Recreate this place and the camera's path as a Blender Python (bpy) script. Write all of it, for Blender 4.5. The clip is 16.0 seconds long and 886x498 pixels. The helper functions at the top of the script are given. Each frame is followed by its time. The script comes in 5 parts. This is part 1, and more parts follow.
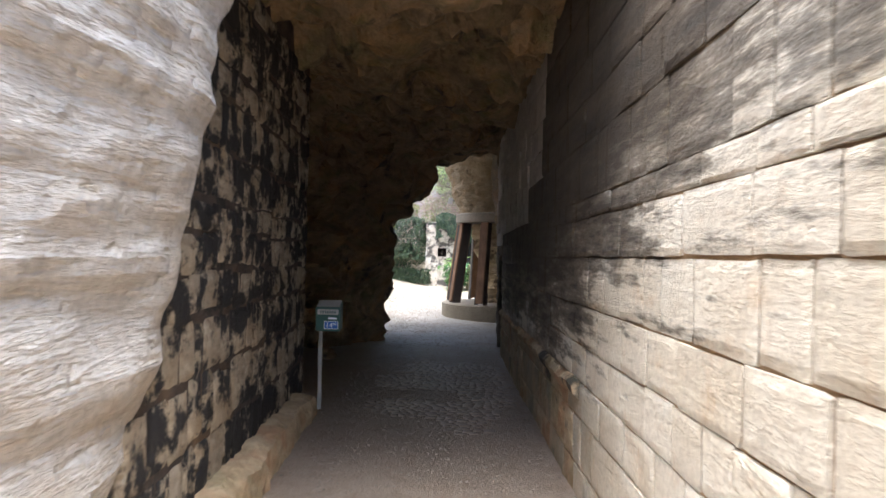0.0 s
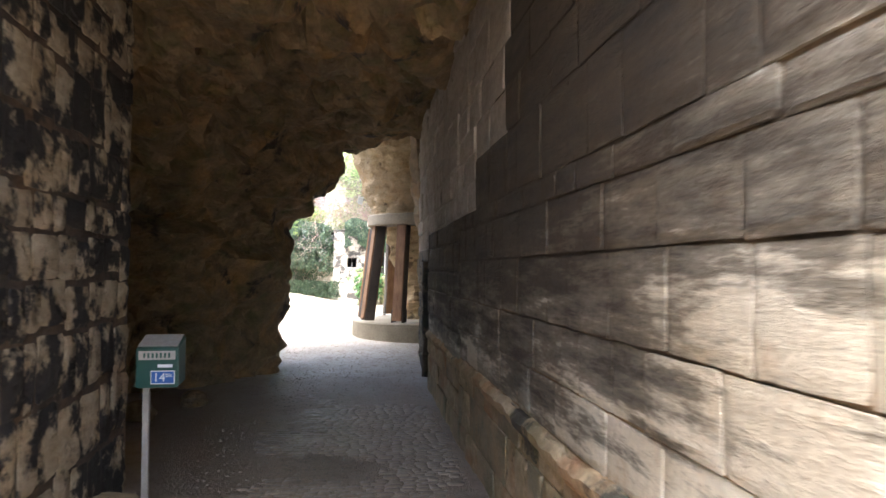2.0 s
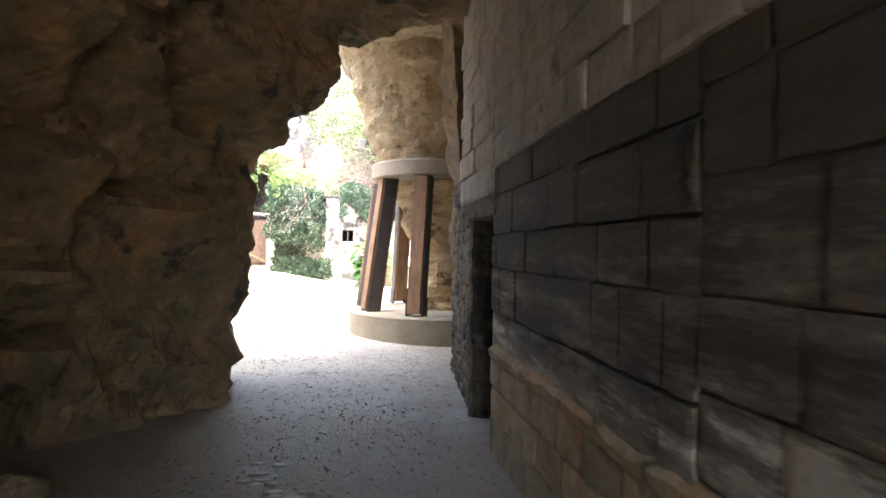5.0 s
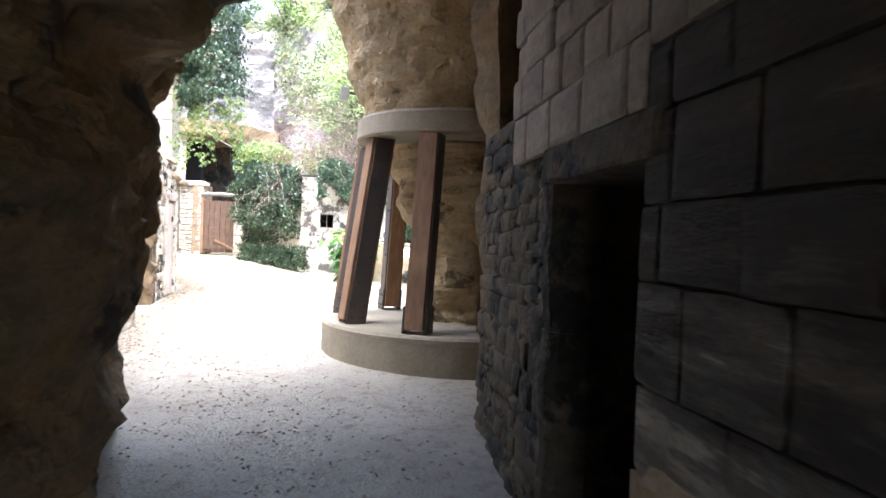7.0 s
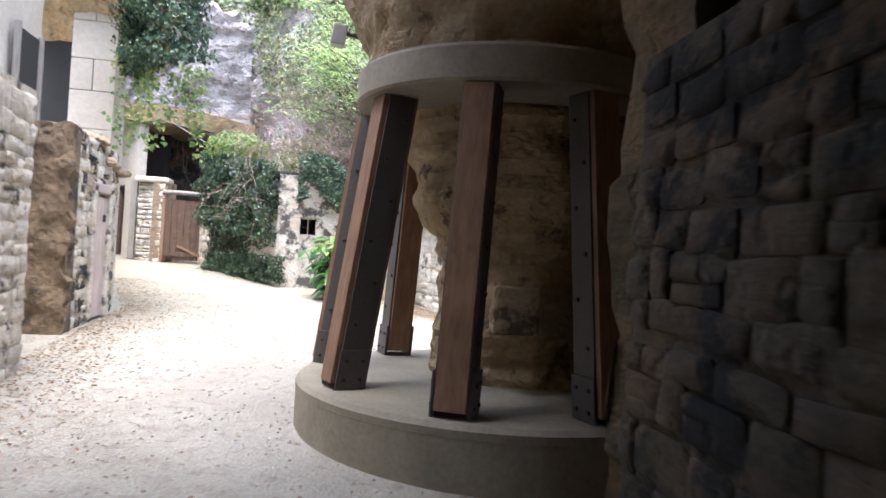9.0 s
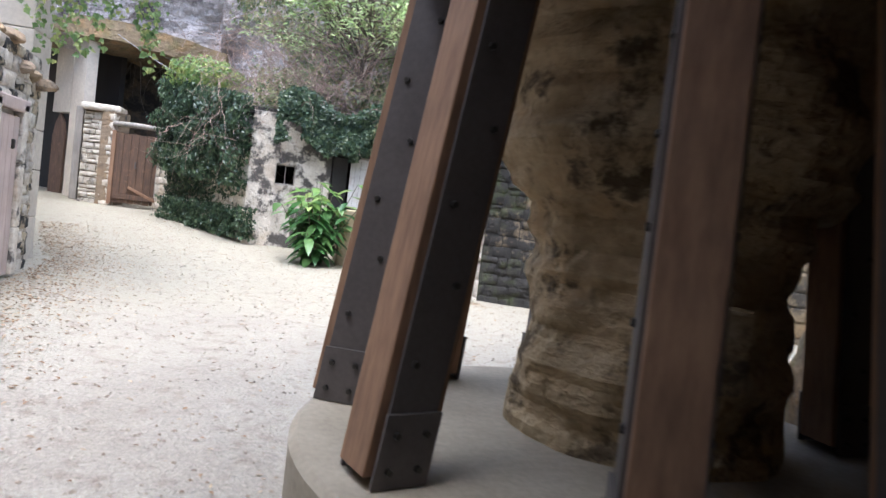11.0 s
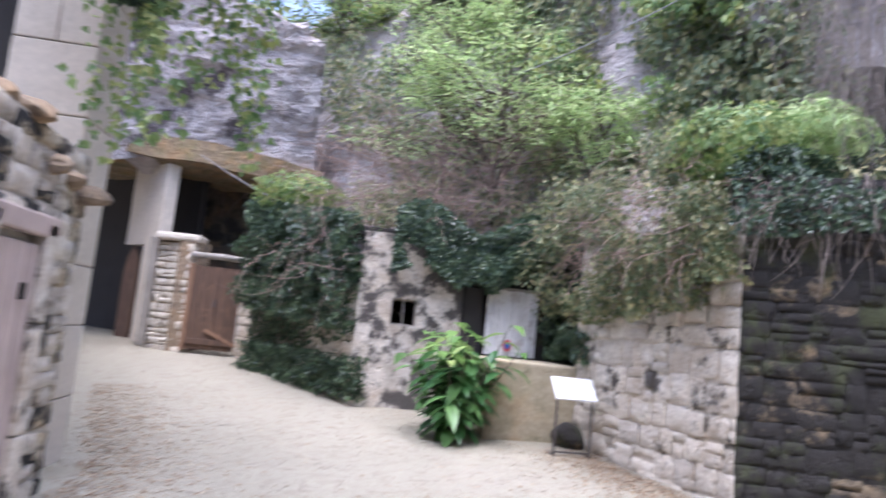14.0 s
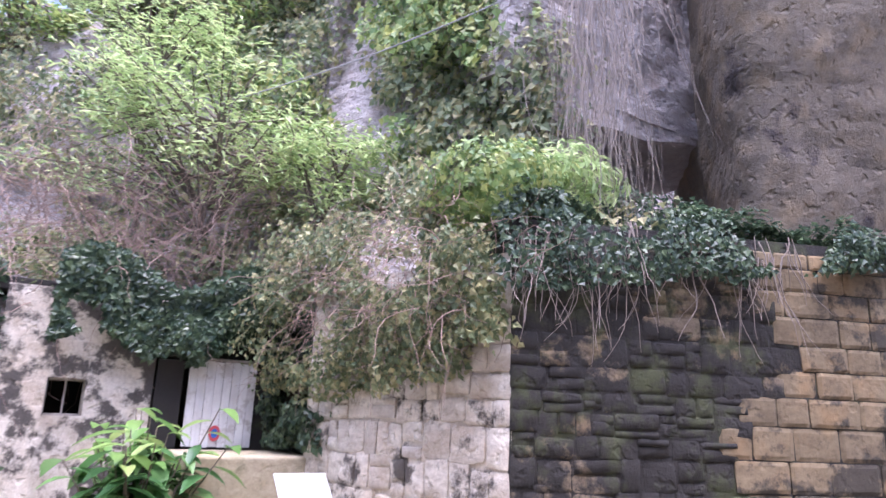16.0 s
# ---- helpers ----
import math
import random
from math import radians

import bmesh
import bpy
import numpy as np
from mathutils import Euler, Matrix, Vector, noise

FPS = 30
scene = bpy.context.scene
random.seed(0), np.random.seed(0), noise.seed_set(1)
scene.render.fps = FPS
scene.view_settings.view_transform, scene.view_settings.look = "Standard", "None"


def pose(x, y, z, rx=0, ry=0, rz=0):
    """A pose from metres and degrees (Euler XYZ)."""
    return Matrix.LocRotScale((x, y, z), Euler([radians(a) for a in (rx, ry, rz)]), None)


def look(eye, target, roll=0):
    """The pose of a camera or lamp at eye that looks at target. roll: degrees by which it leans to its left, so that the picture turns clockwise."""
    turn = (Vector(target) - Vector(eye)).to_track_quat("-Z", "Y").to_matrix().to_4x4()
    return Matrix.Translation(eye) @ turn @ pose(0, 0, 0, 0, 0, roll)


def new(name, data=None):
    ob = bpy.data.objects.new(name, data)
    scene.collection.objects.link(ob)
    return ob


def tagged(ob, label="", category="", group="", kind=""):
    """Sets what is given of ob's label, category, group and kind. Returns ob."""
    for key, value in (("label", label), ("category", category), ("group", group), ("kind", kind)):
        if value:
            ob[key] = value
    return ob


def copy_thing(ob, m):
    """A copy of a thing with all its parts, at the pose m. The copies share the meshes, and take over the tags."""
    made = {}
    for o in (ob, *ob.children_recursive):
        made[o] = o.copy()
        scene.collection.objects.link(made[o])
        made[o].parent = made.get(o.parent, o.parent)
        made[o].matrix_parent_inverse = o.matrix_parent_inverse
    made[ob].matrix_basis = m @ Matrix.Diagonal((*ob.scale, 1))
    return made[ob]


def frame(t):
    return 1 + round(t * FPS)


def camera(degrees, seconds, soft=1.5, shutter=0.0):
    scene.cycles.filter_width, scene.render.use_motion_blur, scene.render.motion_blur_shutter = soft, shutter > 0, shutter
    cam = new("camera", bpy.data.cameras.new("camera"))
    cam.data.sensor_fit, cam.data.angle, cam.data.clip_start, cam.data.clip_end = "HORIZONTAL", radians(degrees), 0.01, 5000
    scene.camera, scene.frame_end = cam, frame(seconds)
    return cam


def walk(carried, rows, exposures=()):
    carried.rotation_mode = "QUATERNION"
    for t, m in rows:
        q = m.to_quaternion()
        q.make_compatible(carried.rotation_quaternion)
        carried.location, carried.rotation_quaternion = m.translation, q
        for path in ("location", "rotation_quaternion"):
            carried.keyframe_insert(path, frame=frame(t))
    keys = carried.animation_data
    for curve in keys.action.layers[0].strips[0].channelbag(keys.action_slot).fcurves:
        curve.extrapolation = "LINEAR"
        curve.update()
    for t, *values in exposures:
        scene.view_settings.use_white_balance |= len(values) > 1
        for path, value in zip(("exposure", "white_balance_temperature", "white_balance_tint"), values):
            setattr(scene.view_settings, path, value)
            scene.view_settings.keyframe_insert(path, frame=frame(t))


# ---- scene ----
cam = camera(66.4, 16.0, shutter=0.5)
METRES, EYE, TILT, LEAN, TURN = 20.64, 1.716, 0.7, -1.2, 0.0
ROWS = [
    (0.0, 0.0, 0.0, 0.0, 0.0, 0.0, 0.0),
    (0.5, 0.0001, 0.0304, 0.0006, -1.15, 0.54, 0.35),
    (1.0, -0.0002, 0.0632, -0.0005, -3.57, 0.59, 0.83),
    (1.5, 0.0019, 0.0934, -0.001, -6.15, 0.79, 1.09),
    (2.0, 0.0009, 0.1283, -0.0044, -7.53, 0.89, 0.94),
    (2.5, 0.0012, 0.1611, -0.0061, -7.25, 0.6, 0.84),
    (3.0, 0.0003, 0.1977, -0.0088, -6.66, 0.35, 0.47),
    (3.5, 0.0005, 0.2333, -0.0101, -7.63, -0.29, 0.67),
    (4.0, -0.0022, 0.2708, -0.0118, -7.74, -0.51, 0.66),
    (6.5, 0.0011, 0.4501, -0.0162, -8.82, -1.37, -1.05),
    (7.0, 0.0026, 0.4874, -0.0169, -9.45, -1.56, -1.12),
    (7.5, 0.004, 0.5219, -0.0168, -10.0, -1.07, -0.94),
    (8.0, 0.004, 0.5574, -0.0169, -9.58, -0.66, -1.16),
    (8.5, 0.0044, 0.5903, -0.017, -9.59, -0.67, -1.12),
    (9.0, 0.0023, 0.6242, -0.0169, -11.0, -0.64, -2.52),
    (11.5, -0.016, 0.7685, -0.0179, -13.61, -4.25, -6.27),
    (12.0, -0.0273, 0.7989, -0.016, -7.29, -1.89, -4.34),
    (12.5, -0.0359, 0.826, -0.0153, -4.23, -0.47, -2.72),
    (13.0, -0.0432, 0.8544, -0.0137, 0.27, -0.01, -2.73),
    (13.5, -0.0456, 0.8806, -0.0119, -0.57, 1.04, -2.78),
    (14.0, -0.0453, 0.9084, -0.01, -8.34, 5.94, -4.61),
    (14.5, -0.0429, 0.9294, -0.0093, -19.13, 7.64, -3.96),
    (15.0, -0.0398, 0.9516, -0.0075, -23.64, 9.9, -4.34),
    (15.5, -0.035, 0.9712, -0.0057, -29.12, 11.5, -3.12),
    (16.0, -0.0252, 0.9893, -0.0051, -31.84, 12.87, -1.62),
]
EXPOSURES = [(0.0, 2.6, 5800, 10), (1.0, 3.1, 6000, 10), (2.0, 3.8, 6100, 10), (3.5, 4.6, 6200, 10), (4.2, 4.5, 6200, 10), (6.5, 3.75, 5900, 10),
             (7.5, 3.2, 5800, 10), (9.0, 2.5, 5700, 11), (11.5, 2.0, 5500, 11), (12.2, 1.9, 5450, 12), (13.0, 1.65, 5450, 14), (14.0, 1.8, 5450, 20), (16.0, 2.2, 5550, 30)]
walk(cam, [(t, pose(0, 0, EYE, TILT, LEAN, TURN) @ pose(METRES * x, METRES * y, METRES * z, 90 + pitch, roll, yaw)) for t, x, y, z, yaw, pitch, roll in ROWS],
     exposures=EXPOSURES)

# ---- light ----
world = bpy.data.worlds.new("overcast_sky")
scene.world = world
world.use_nodes = True
_n, _l = world.node_tree.nodes, world.node_tree.links
sky = _n.new("ShaderNodeTexSky")
sky.sky_type = "NISHITA"
sky.sun_disc = False
sky.sun_elevation, sky.sun_rotation = radians(77), radians(-158)
sky.dust_density, sky.air_density = 4.0, 1.0
soften = _n.new("ShaderNodeHueSaturation")
soften.inputs["Saturation"].default_value = 0.9
_l.new(sky.outputs[0], soften.inputs["Color"])
_l.new(soften.outputs[0], _n["Background"].inputs["Color"])
_n["Background"].inputs["Strength"].default_value = 0.15
sun_data = bpy.data.lights.new("sun", "SUN")
sun_data.energy, sun_data.angle, sun_data.color = 1.5, radians(60), (1.0, 0.98, 0.95)
sun = new("sun", sun_data)
sun.matrix_world = look((-2, -5, 23), (0, 0, 0))


# ---- materials ----
def nodes_of(name, rough=0.9):
    m = bpy.data.materials.new(name)
    m.use_nodes = True
    nt = m.node_tree
    b = nt.nodes["Principled BSDF"]
    b.inputs["Roughness"].default_value = rough
    return m, nt, b


def noise_node(nt, vec, scale, detail=4.0, rough=0.55, kind="noise"):
    if kind == "voronoi":
        n = nt.nodes.new("ShaderNodeTexVoronoi")
        n.inputs["Scale"].default_value = scale
    else:
        n = nt.nodes.new("ShaderNodeTexNoise")
        n.inputs["Scale"].default_value = scale
        n.inputs["Detail"].default_value = detail
        n.inputs["Roughness"].default_value = rough
    nt.links.new(vec, n.inputs["Vector"])
    return n.outputs[0]


def ramp(nt, fac, stops):
    r = nt.nodes.new("ShaderNodeValToRGB")
    while len(r.color_ramp.elements) < len(stops):
        r.color_ramp.elements.new(0.5)
    for e, (p, c) in zip(r.color_ramp.elements, stops):
        e.position = p
        e.color = (*c, 1) if len(c) == 3 else c
    nt.links.new(fac, r.inputs[0])
    return r.outputs[0]


def mixc(nt, fac, a, b, blend="MIX"):
    m = nt.nodes.new("ShaderNodeMix")
    m.data_type, m.blend_type = "RGBA", blend
    for sock, v in ((m.inputs[0], fac), (m.inputs[6], a), (m.inputs[7], b)):
        if isinstance(v, (int, float)):
            sock.default_value = v
        elif isinstance(v, tuple):
            sock.default_value = (*v, 1)
        else:
            nt.links.new(v, sock)
    return m.outputs[2]


def mathn(nt, op, a, b=0.0):
    m = nt.nodes.new("ShaderNodeMath")
    m.operation = op
    for sock, v in ((m.inputs[0], a), (m.inputs[1], b)):
        if isinstance(v, (int, float)):
            sock.default_value = v
        else:
            nt.links.new(v, sock)
    return m.outputs[0]


def position(nt, stretch=(1, 1, 1)):
    g = nt.nodes.new("ShaderNodeNewGeometry")
    mp = nt.nodes.new("ShaderNodeMapping")
    mp.inputs["Scale"].default_value = stretch
    nt.links.new(g.outputs["Position"], mp.inputs["Vector"])
    return mp.outputs[0], g


def bump(nt, b, height, strength, dist):
    n = nt.nodes.new("ShaderNodeBump")
    n.inputs["Strength"].default_value = strength
    n.inputs["Distance"].default_value = dist
    nt.links.new(height, n.inputs["Height"])
    nt.links.new(n.outputs[0], b.inputs["Normal"])


WHITE = (1, 1, 1)


def stone(name, pale, mid, stain, cover=0.45, tint=(0.5, 0.3, 0.12), tint_amount=0.3, bands=0.5,
          bump_d=0.03, stain_scale=1.6, vary=0.35, moss=0.0, pits=0.4, bed=2.6):
    """Weathered limestone: two tones, stains with ragged edges, rust tints, eroded bedding, pits."""
    m, nt, b = nodes_of(name, 0.92)
    vec, geo = position(nt)
    flat, _ = position(nt, (1.0, 1.0, bed))
    big = noise_node(nt, vec, 1.3, 5)
    fine = noise_node(nt, vec, 22, 6, 0.7)
    strat = noise_node(nt, flat, 4.0, 5, 0.6)
    colour = mixc(nt, ramp(nt, strat, [(0.3, (0, 0, 0)), (0.7, WHITE)]), mid, pale)
    rust = ramp(nt, noise_node(nt, vec, 2.3, 4), [(0.5, (0, 0, 0)), (0.72, WHITE)])
    colour = mixc(nt, mathn(nt, "MULTIPLY", rust, tint_amount), colour, tint)
    rnd = nt.nodes.new("ShaderNodeObjectInfo").outputs["Random"]
    colour = mixc(nt, vary, colour, ramp(nt, rnd, [(0.0, (0.35, 0.33, 0.32)), (0.5, (0.8, 0.76, 0.68)), (1.0, (1, 0.97, 0.9))]), "MULTIPLY")
    st = mathn(nt, "ADD", noise_node(nt, vec, stain_scale, 7, 0.68), mathn(nt, "MULTIPLY", mathn(nt, "SUBTRACT", rnd, 0.5), 0.07))
    edge = 0.72 - 0.42 * cover
    colour = mixc(nt, ramp(nt, st, [(edge, (0, 0, 0)), (edge + 0.07, WHITE)]), colour, stain)
    if moss:
        mo = ramp(nt, noise_node(nt, vec, 2.8, 6, 0.65), [(0.5, (0, 0, 0)), (0.66, WHITE)])
        colour = mixc(nt, mathn(nt, "MULTIPLY", mo, moss), colour, (0.10, 0.12, 0.035))
    colour = mixc(nt, 0.45, colour, ramp(nt, fine, [(0.25, (0.35, 0.33, 0.3)), (0.6, WHITE)]), "MULTIPLY")
    nt.links.new(colour, b.inputs["Base Color"])
    h = mathn(nt, "ADD", mathn(nt, "MULTIPLY", strat, bands), mathn(nt, "MULTIPLY", fine, 0.35))
    h = mathn(nt, "ADD", h, mathn(nt, "MULTIPLY", big, 0.7))
    pit = ramp(nt, noise_node(nt, vec, 9, 2, 0.4), [(0.28, (0, 0, 0)), (0.42, WHITE)])
    h = mathn(nt, "ADD", h, mathn(nt, "MULTIPLY", pit, pits))
    bump(nt, b, h, 1.0, bump_d)
    return m


def wood(name, light, dark, grain=(14, 14, 1.2), rough=0.75, wear=None):
    m, nt, b = nodes_of(name, rough)
    vec, _ = position(nt, grain)
    g = noise_node(nt, vec, 2.2, 6, 0.65)
    v2, _ = position(nt)
    colour = mixc(nt, ramp(nt, g, [(0.3, (0, 0, 0)), (0.7, WHITE)]), dark, light)
    colour = mixc(nt, 0.4, colour, ramp(nt, noise_node(nt, v2, 3, 5), [(0.3, (0.4, 0.37, 0.35)), (0.65, WHITE)]), "MULTIPLY")
    if wear:
        colour = mixc(nt, ramp(nt, noise_node(nt, v2, 5, 6, 0.7), [(0.55, (0, 0, 0)), (0.62, WHITE)]), colour, wear)
    rnd = nt.nodes.new("ShaderNodeObjectInfo").outputs["Random"]
    colour = mixc(nt, 0.3, colour, ramp(nt, rnd, [(0, (0.5, 0.5, 0.5)), (1, WHITE)]), "MULTIPLY")
    nt.links.new(colour, b.inputs["Base Color"])
    bump(nt, b, g, 0.5, 0.006)
    return m


def plain(name, colour, rough=0.6, metal=0.0, speck=0.3, scale=30, bump_d=0.002):
    m, nt, b = nodes_of(name, rough)
    vec, _ = position(nt)
    n = noise_node(nt, vec, scale, 5, 0.65)
    n2 = noise_node(nt, vec, scale * 0.08, 5, 0.6)
    c = mixc(nt, speck, colour, ramp(nt, n, [(0.3, (0.5, 0.5, 0.5)), (0.65, WHITE)]), "MULTIPLY")
    c = mixc(nt, speck, c, ramp(nt, n2, [(0.3, (0.45, 0.43, 0.4)), (0.65, WHITE)]), "MULTIPLY")
    nt.links.new(c, b.inputs["Base Color"])
    b.inputs["Metallic"].default_value = metal
    bump(nt, b, n, 0.4, bump_d)
    return m


def leafy(name, a, c, d, rough=0.5):
    m, nt, b = nodes_of(name, rough)
    g = nt.nodes.new("ShaderNodeNewGeometry")
    nt.links.new(ramp(nt, g.outputs["Random Per Island"], [(0.0, a), (0.5, c), (1.0, d)]), b.inputs["Base Color"])
    for key in ("Transmission Weight",):
        b.inputs[key].default_value = 0.0
    tr = nt.nodes.new("ShaderNodeBsdfTranslucent")
    nt.links.new(ramp(nt, g.outputs["Random Per Island"], [(0.0, a), (0.5, c), (1.0, d)]), tr.inputs[0])
    mx = nt.nodes.new("ShaderNodeMixShader")
    mx.inputs[0].default_value = 0.42
    nt.links.new(b.outputs[0], mx.inputs[1])
    nt.links.new(tr.outputs[0], mx.inputs[2])
    nt.links.new(mx.outputs[0], nt.nodes["Material Output"].inputs[0])
    return m


def gravel(name):
    m, nt, b = nodes_of(name, 0.62)
    vec, _ = position(nt)
    big = noise_node(nt, vec, 0.9, 6, 0.6)
    fine = noise_node(nt, vec, 45, 4, 0.75)
    peb = noise_node(nt, vec, 38, kind="voronoi")
    mid = noise_node(nt, vec, 6, 6, 0.7)
    c = mixc(nt, ramp(nt, big, [(0.35, (0, 0, 0)), (0.65, WHITE)]), (0.36, 0.325, 0.27), (0.47, 0.435, 0.375))
    sep = nt.nodes.new("ShaderNodeSeparateXYZ")
    nt.links.new(vec, sep.inputs[0])
    # trodden brown earth in the passage gives way to gravel outside
    along = mathn(nt, "ADD", mathn(nt, "MULTIPLY", sep.outputs[1], 0.16), mathn(nt, "MULTIPLY", big, 0.6))
    c = mixc(nt, ramp(nt, mathn(nt, "SUBTRACT", along, 1.75), [(0.2, (0, 0, 0)), (0.75, WHITE)]), mixc(nt, ramp(nt, mid, [(0.35, (0, 0, 0)), (0.65, WHITE)]), (0.30, 0.225, 0.16), (0.44, 0.345, 0.26)), c)
    far = mathn(nt, "ADD", mathn(nt, "MULTIPLY", sep.outputs[1], 0.1), mathn(nt, "MULTIPLY", big, 0.9))
    c = mixc(nt, ramp(nt, mathn(nt, "SUBTRACT", far, 2.2), [(0.1, (0, 0, 0)), (0.6, (0.85, 0.85, 0.85))]), c, (0.345, 0.315, 0.235))
    c = mixc(nt, ramp(nt, mid, [(0.52, (0, 0, 0)), (0.7, (0.75, 0.75, 0.75))]), c, (0.23, 0.18, 0.13))
    c = mixc(nt, 0.55, c, ramp(nt, fine, [(0.3, (0.35, 0.33, 0.3)), (0.65, WHITE)]), "MULTIPLY")
    nt.links.new(c, b.inputs["Base Color"])
    h = mathn(nt, "ADD", mathn(nt, "MULTIPLY", peb, 0.5), mathn(nt, "ADD", fine, mathn(nt, "MULTIPLY", mid, 1.5)))
    bump(nt, b, h, 0.8, 0.02)
    return m


def sooty_shaded_wall(name, low, high):
    """Coursed limestone: pale eroded bedding, ragged horizontal sooty licks with the passage's shade painted in, ruddy
    damp foot.
    """
    m, nt, b = nodes_of(name, 0.88)
    vec, _ = position(nt)
    flat, _ = position(nt, (1.0, 1.0, 3.4))
    lick, _ = position(nt, (1.0, 0.35, 2.6))
    sep = nt.nodes.new("ShaderNodeSeparateXYZ")
    nt.links.new(vec, sep.inputs[0])
    yy, zz_ = sep.outputs[1], sep.outputs[2]
    rnd = nt.nodes.new("ShaderNodeObjectInfo").outputs["Random"]
    big = noise_node(nt, vec, 1.1, 5)
    fine = noise_node(nt, vec, 28, 6, 0.7)
    strat = noise_node(nt, flat, 6.5, 7, 0.7)
    streak = noise_node(nt, lick, 2.6, 8, 0.7)
    c = mixc(nt, ramp(nt, big, [(0.35, (0, 0, 0)), (0.65, WHITE)]), low, high)
    c = mixc(nt, 0.3, c, ramp(nt, rnd, [(0, (0.62, 0.56, 0.47)), (0.5, (0.9, 0.86, 0.78)), (1, WHITE)]), "MULTIPLY")
    rust = ramp(nt, noise_node(nt, vec, 3.1, 6, 0.7), [(0.56, (0, 0, 0)), (0.68, WHITE)])
    c = mixc(nt, mathn(nt, "MULTIPLY", rust, 0.35), c, (0.50, 0.28, 0.10))
    c = mixc(nt, 0.3, c, ramp(nt, strat, [(0.3, (0.5, 0.45, 0.38)), (0.46, WHITE)]), "MULTIPLY")
    # damp foot, ruddy and mossy away from the entrance
    foot = mathn(nt, "SUBTRACT", mathn(nt, "ADD", mathn(nt, "MULTIPLY", big, 0.8), 0.62), zz_)
    inward = ramp(nt, mathn(nt, "MULTIPLY", yy, 0.1), [(0.36, (0, 0, 0)), (0.6, WHITE)])
    foot = mathn(nt, "MULTIPLY", ramp(nt, foot, [(0.1, (0, 0, 0)), (0.35, WHITE)]), inward)
    damp = mixc(nt, ramp(nt, noise_node(nt, vec, 2.7, 6, 0.65), [(0.4, (0, 0, 0)), (0.6, WHITE)]), (0.42, 0.27, 0.13), (0.20, 0.17, 0.085))
    c = mixc(nt, mathn(nt, "MULTIPLY", foot, 0.8), c, damp)
    # sooty licks plus painted passage shade, deepening inward and upward
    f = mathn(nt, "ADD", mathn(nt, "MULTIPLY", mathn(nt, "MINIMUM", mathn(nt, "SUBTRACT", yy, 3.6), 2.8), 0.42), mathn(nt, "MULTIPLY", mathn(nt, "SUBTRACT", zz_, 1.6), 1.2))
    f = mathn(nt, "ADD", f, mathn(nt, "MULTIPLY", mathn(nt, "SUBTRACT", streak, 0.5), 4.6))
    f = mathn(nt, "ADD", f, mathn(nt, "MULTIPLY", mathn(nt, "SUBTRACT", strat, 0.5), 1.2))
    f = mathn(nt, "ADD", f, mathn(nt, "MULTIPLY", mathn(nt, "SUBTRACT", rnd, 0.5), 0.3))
    soot_shade = ramp(nt, mathn(nt, "MULTIPLY", mathn(nt, "ADD", f, 1.0), 0.4), [(0.34, (0, 0, 0)), (0.52, (0.75, 0.75, 0.75)), (0.8, (0.97, 0.97, 0.97))])
    soot_shade = mathn(nt, "MULTIPLY", soot_shade, mathn(nt, "SUBTRACT", 1.0, mathn(nt, "MULTIPLY", foot, 0.7)))
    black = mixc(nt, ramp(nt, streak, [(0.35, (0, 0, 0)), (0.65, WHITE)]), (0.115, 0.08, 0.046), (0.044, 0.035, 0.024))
    c = mixc(nt, soot_shade, c, black)
    c = mixc(nt, 0.4, c, ramp(nt, fine, [(0.25, (0.4, 0.37, 0.33)), (0.6, WHITE)]), "MULTIPLY")
    nt.links.new(c, b.inputs["Base Color"])
    h = mathn(nt, "ADD", mathn(nt, "MULTIPLY", strat, 1.5), mathn(nt, "ADD", mathn(nt, "MULTIPLY", fine, 0.3), mathn(nt, "MULTIPLY", big, 0.6)))
    bump(nt, b, h, 1.0, 0.026)
    return m


M_EAST = sooty_shaded_wall("sooty_shaded_limestone", (0.66, 0.57, 0.42), (0.80, 0.74, 0.61))
M_JOINT = sooty_shaded_wall("sooty_shaded_orange_mortar", (0.34, 0.20, 0.10), (0.52, 0.36, 0.20))
M_DARKLIME = stone("dark_limestone", (0.26, 0.20, 0.13), (0.11, 0.085, 0.058), (0.034, 0.030, 0.026), 0.5, (0.34, 0.22, 0.1), 0.45, 0.8, 0.03)
M_LOW = stone("damp_rubble_limestone", (0.66, 0.51, 0.32), (0.44, 0.32, 0.18), (0.08, 0.07, 0.05), 0.32, (0.46, 0.19, 0.07), 0.7, 0.6, 0.04, moss=0.35)
M_PALE = stone("pale_dressed_stone", (0.58, 0.51, 0.43), (0.43, 0.37, 0.31), (0.20, 0.17, 0.15), 0.2, (0.4, 0.3, 0.2), 0.2, 0.2, 0.012, vary=0.3)
M_DARKSTONE = stone("sooty_rubble_stone", (0.62, 0.54, 0.40), (0.36, 0.29, 0.20), (0.028, 0.026, 0.024), 0.66, (0.45, 0.30, 0.13), 0.35, 0.4, 0.04, 3.0)
M_RUB = stone("dark_doorway_rubble", (0.17, 0.135, 0.09), (0.09, 0.07, 0.05), (0.03, 0.028, 0.025), 0.5, (0.3, 0.18, 0.08), 0.4, 0.4, 0.04, 2.2, moss=0.3)
M_MORTAR_DARK = stone("black_mortar", (0.13, 0.10, 0.075), (0.06, 0.05, 0.042), (0.025, 0.023, 0.02), 0.5, bump_d=0.03)
M_MORTAR = stone("earthy_mortar", (0.36, 0.28, 0.19), (0.22, 0.16, 0.11), (0.07, 0.06, 0.05), 0.4, bump_d=0.03)
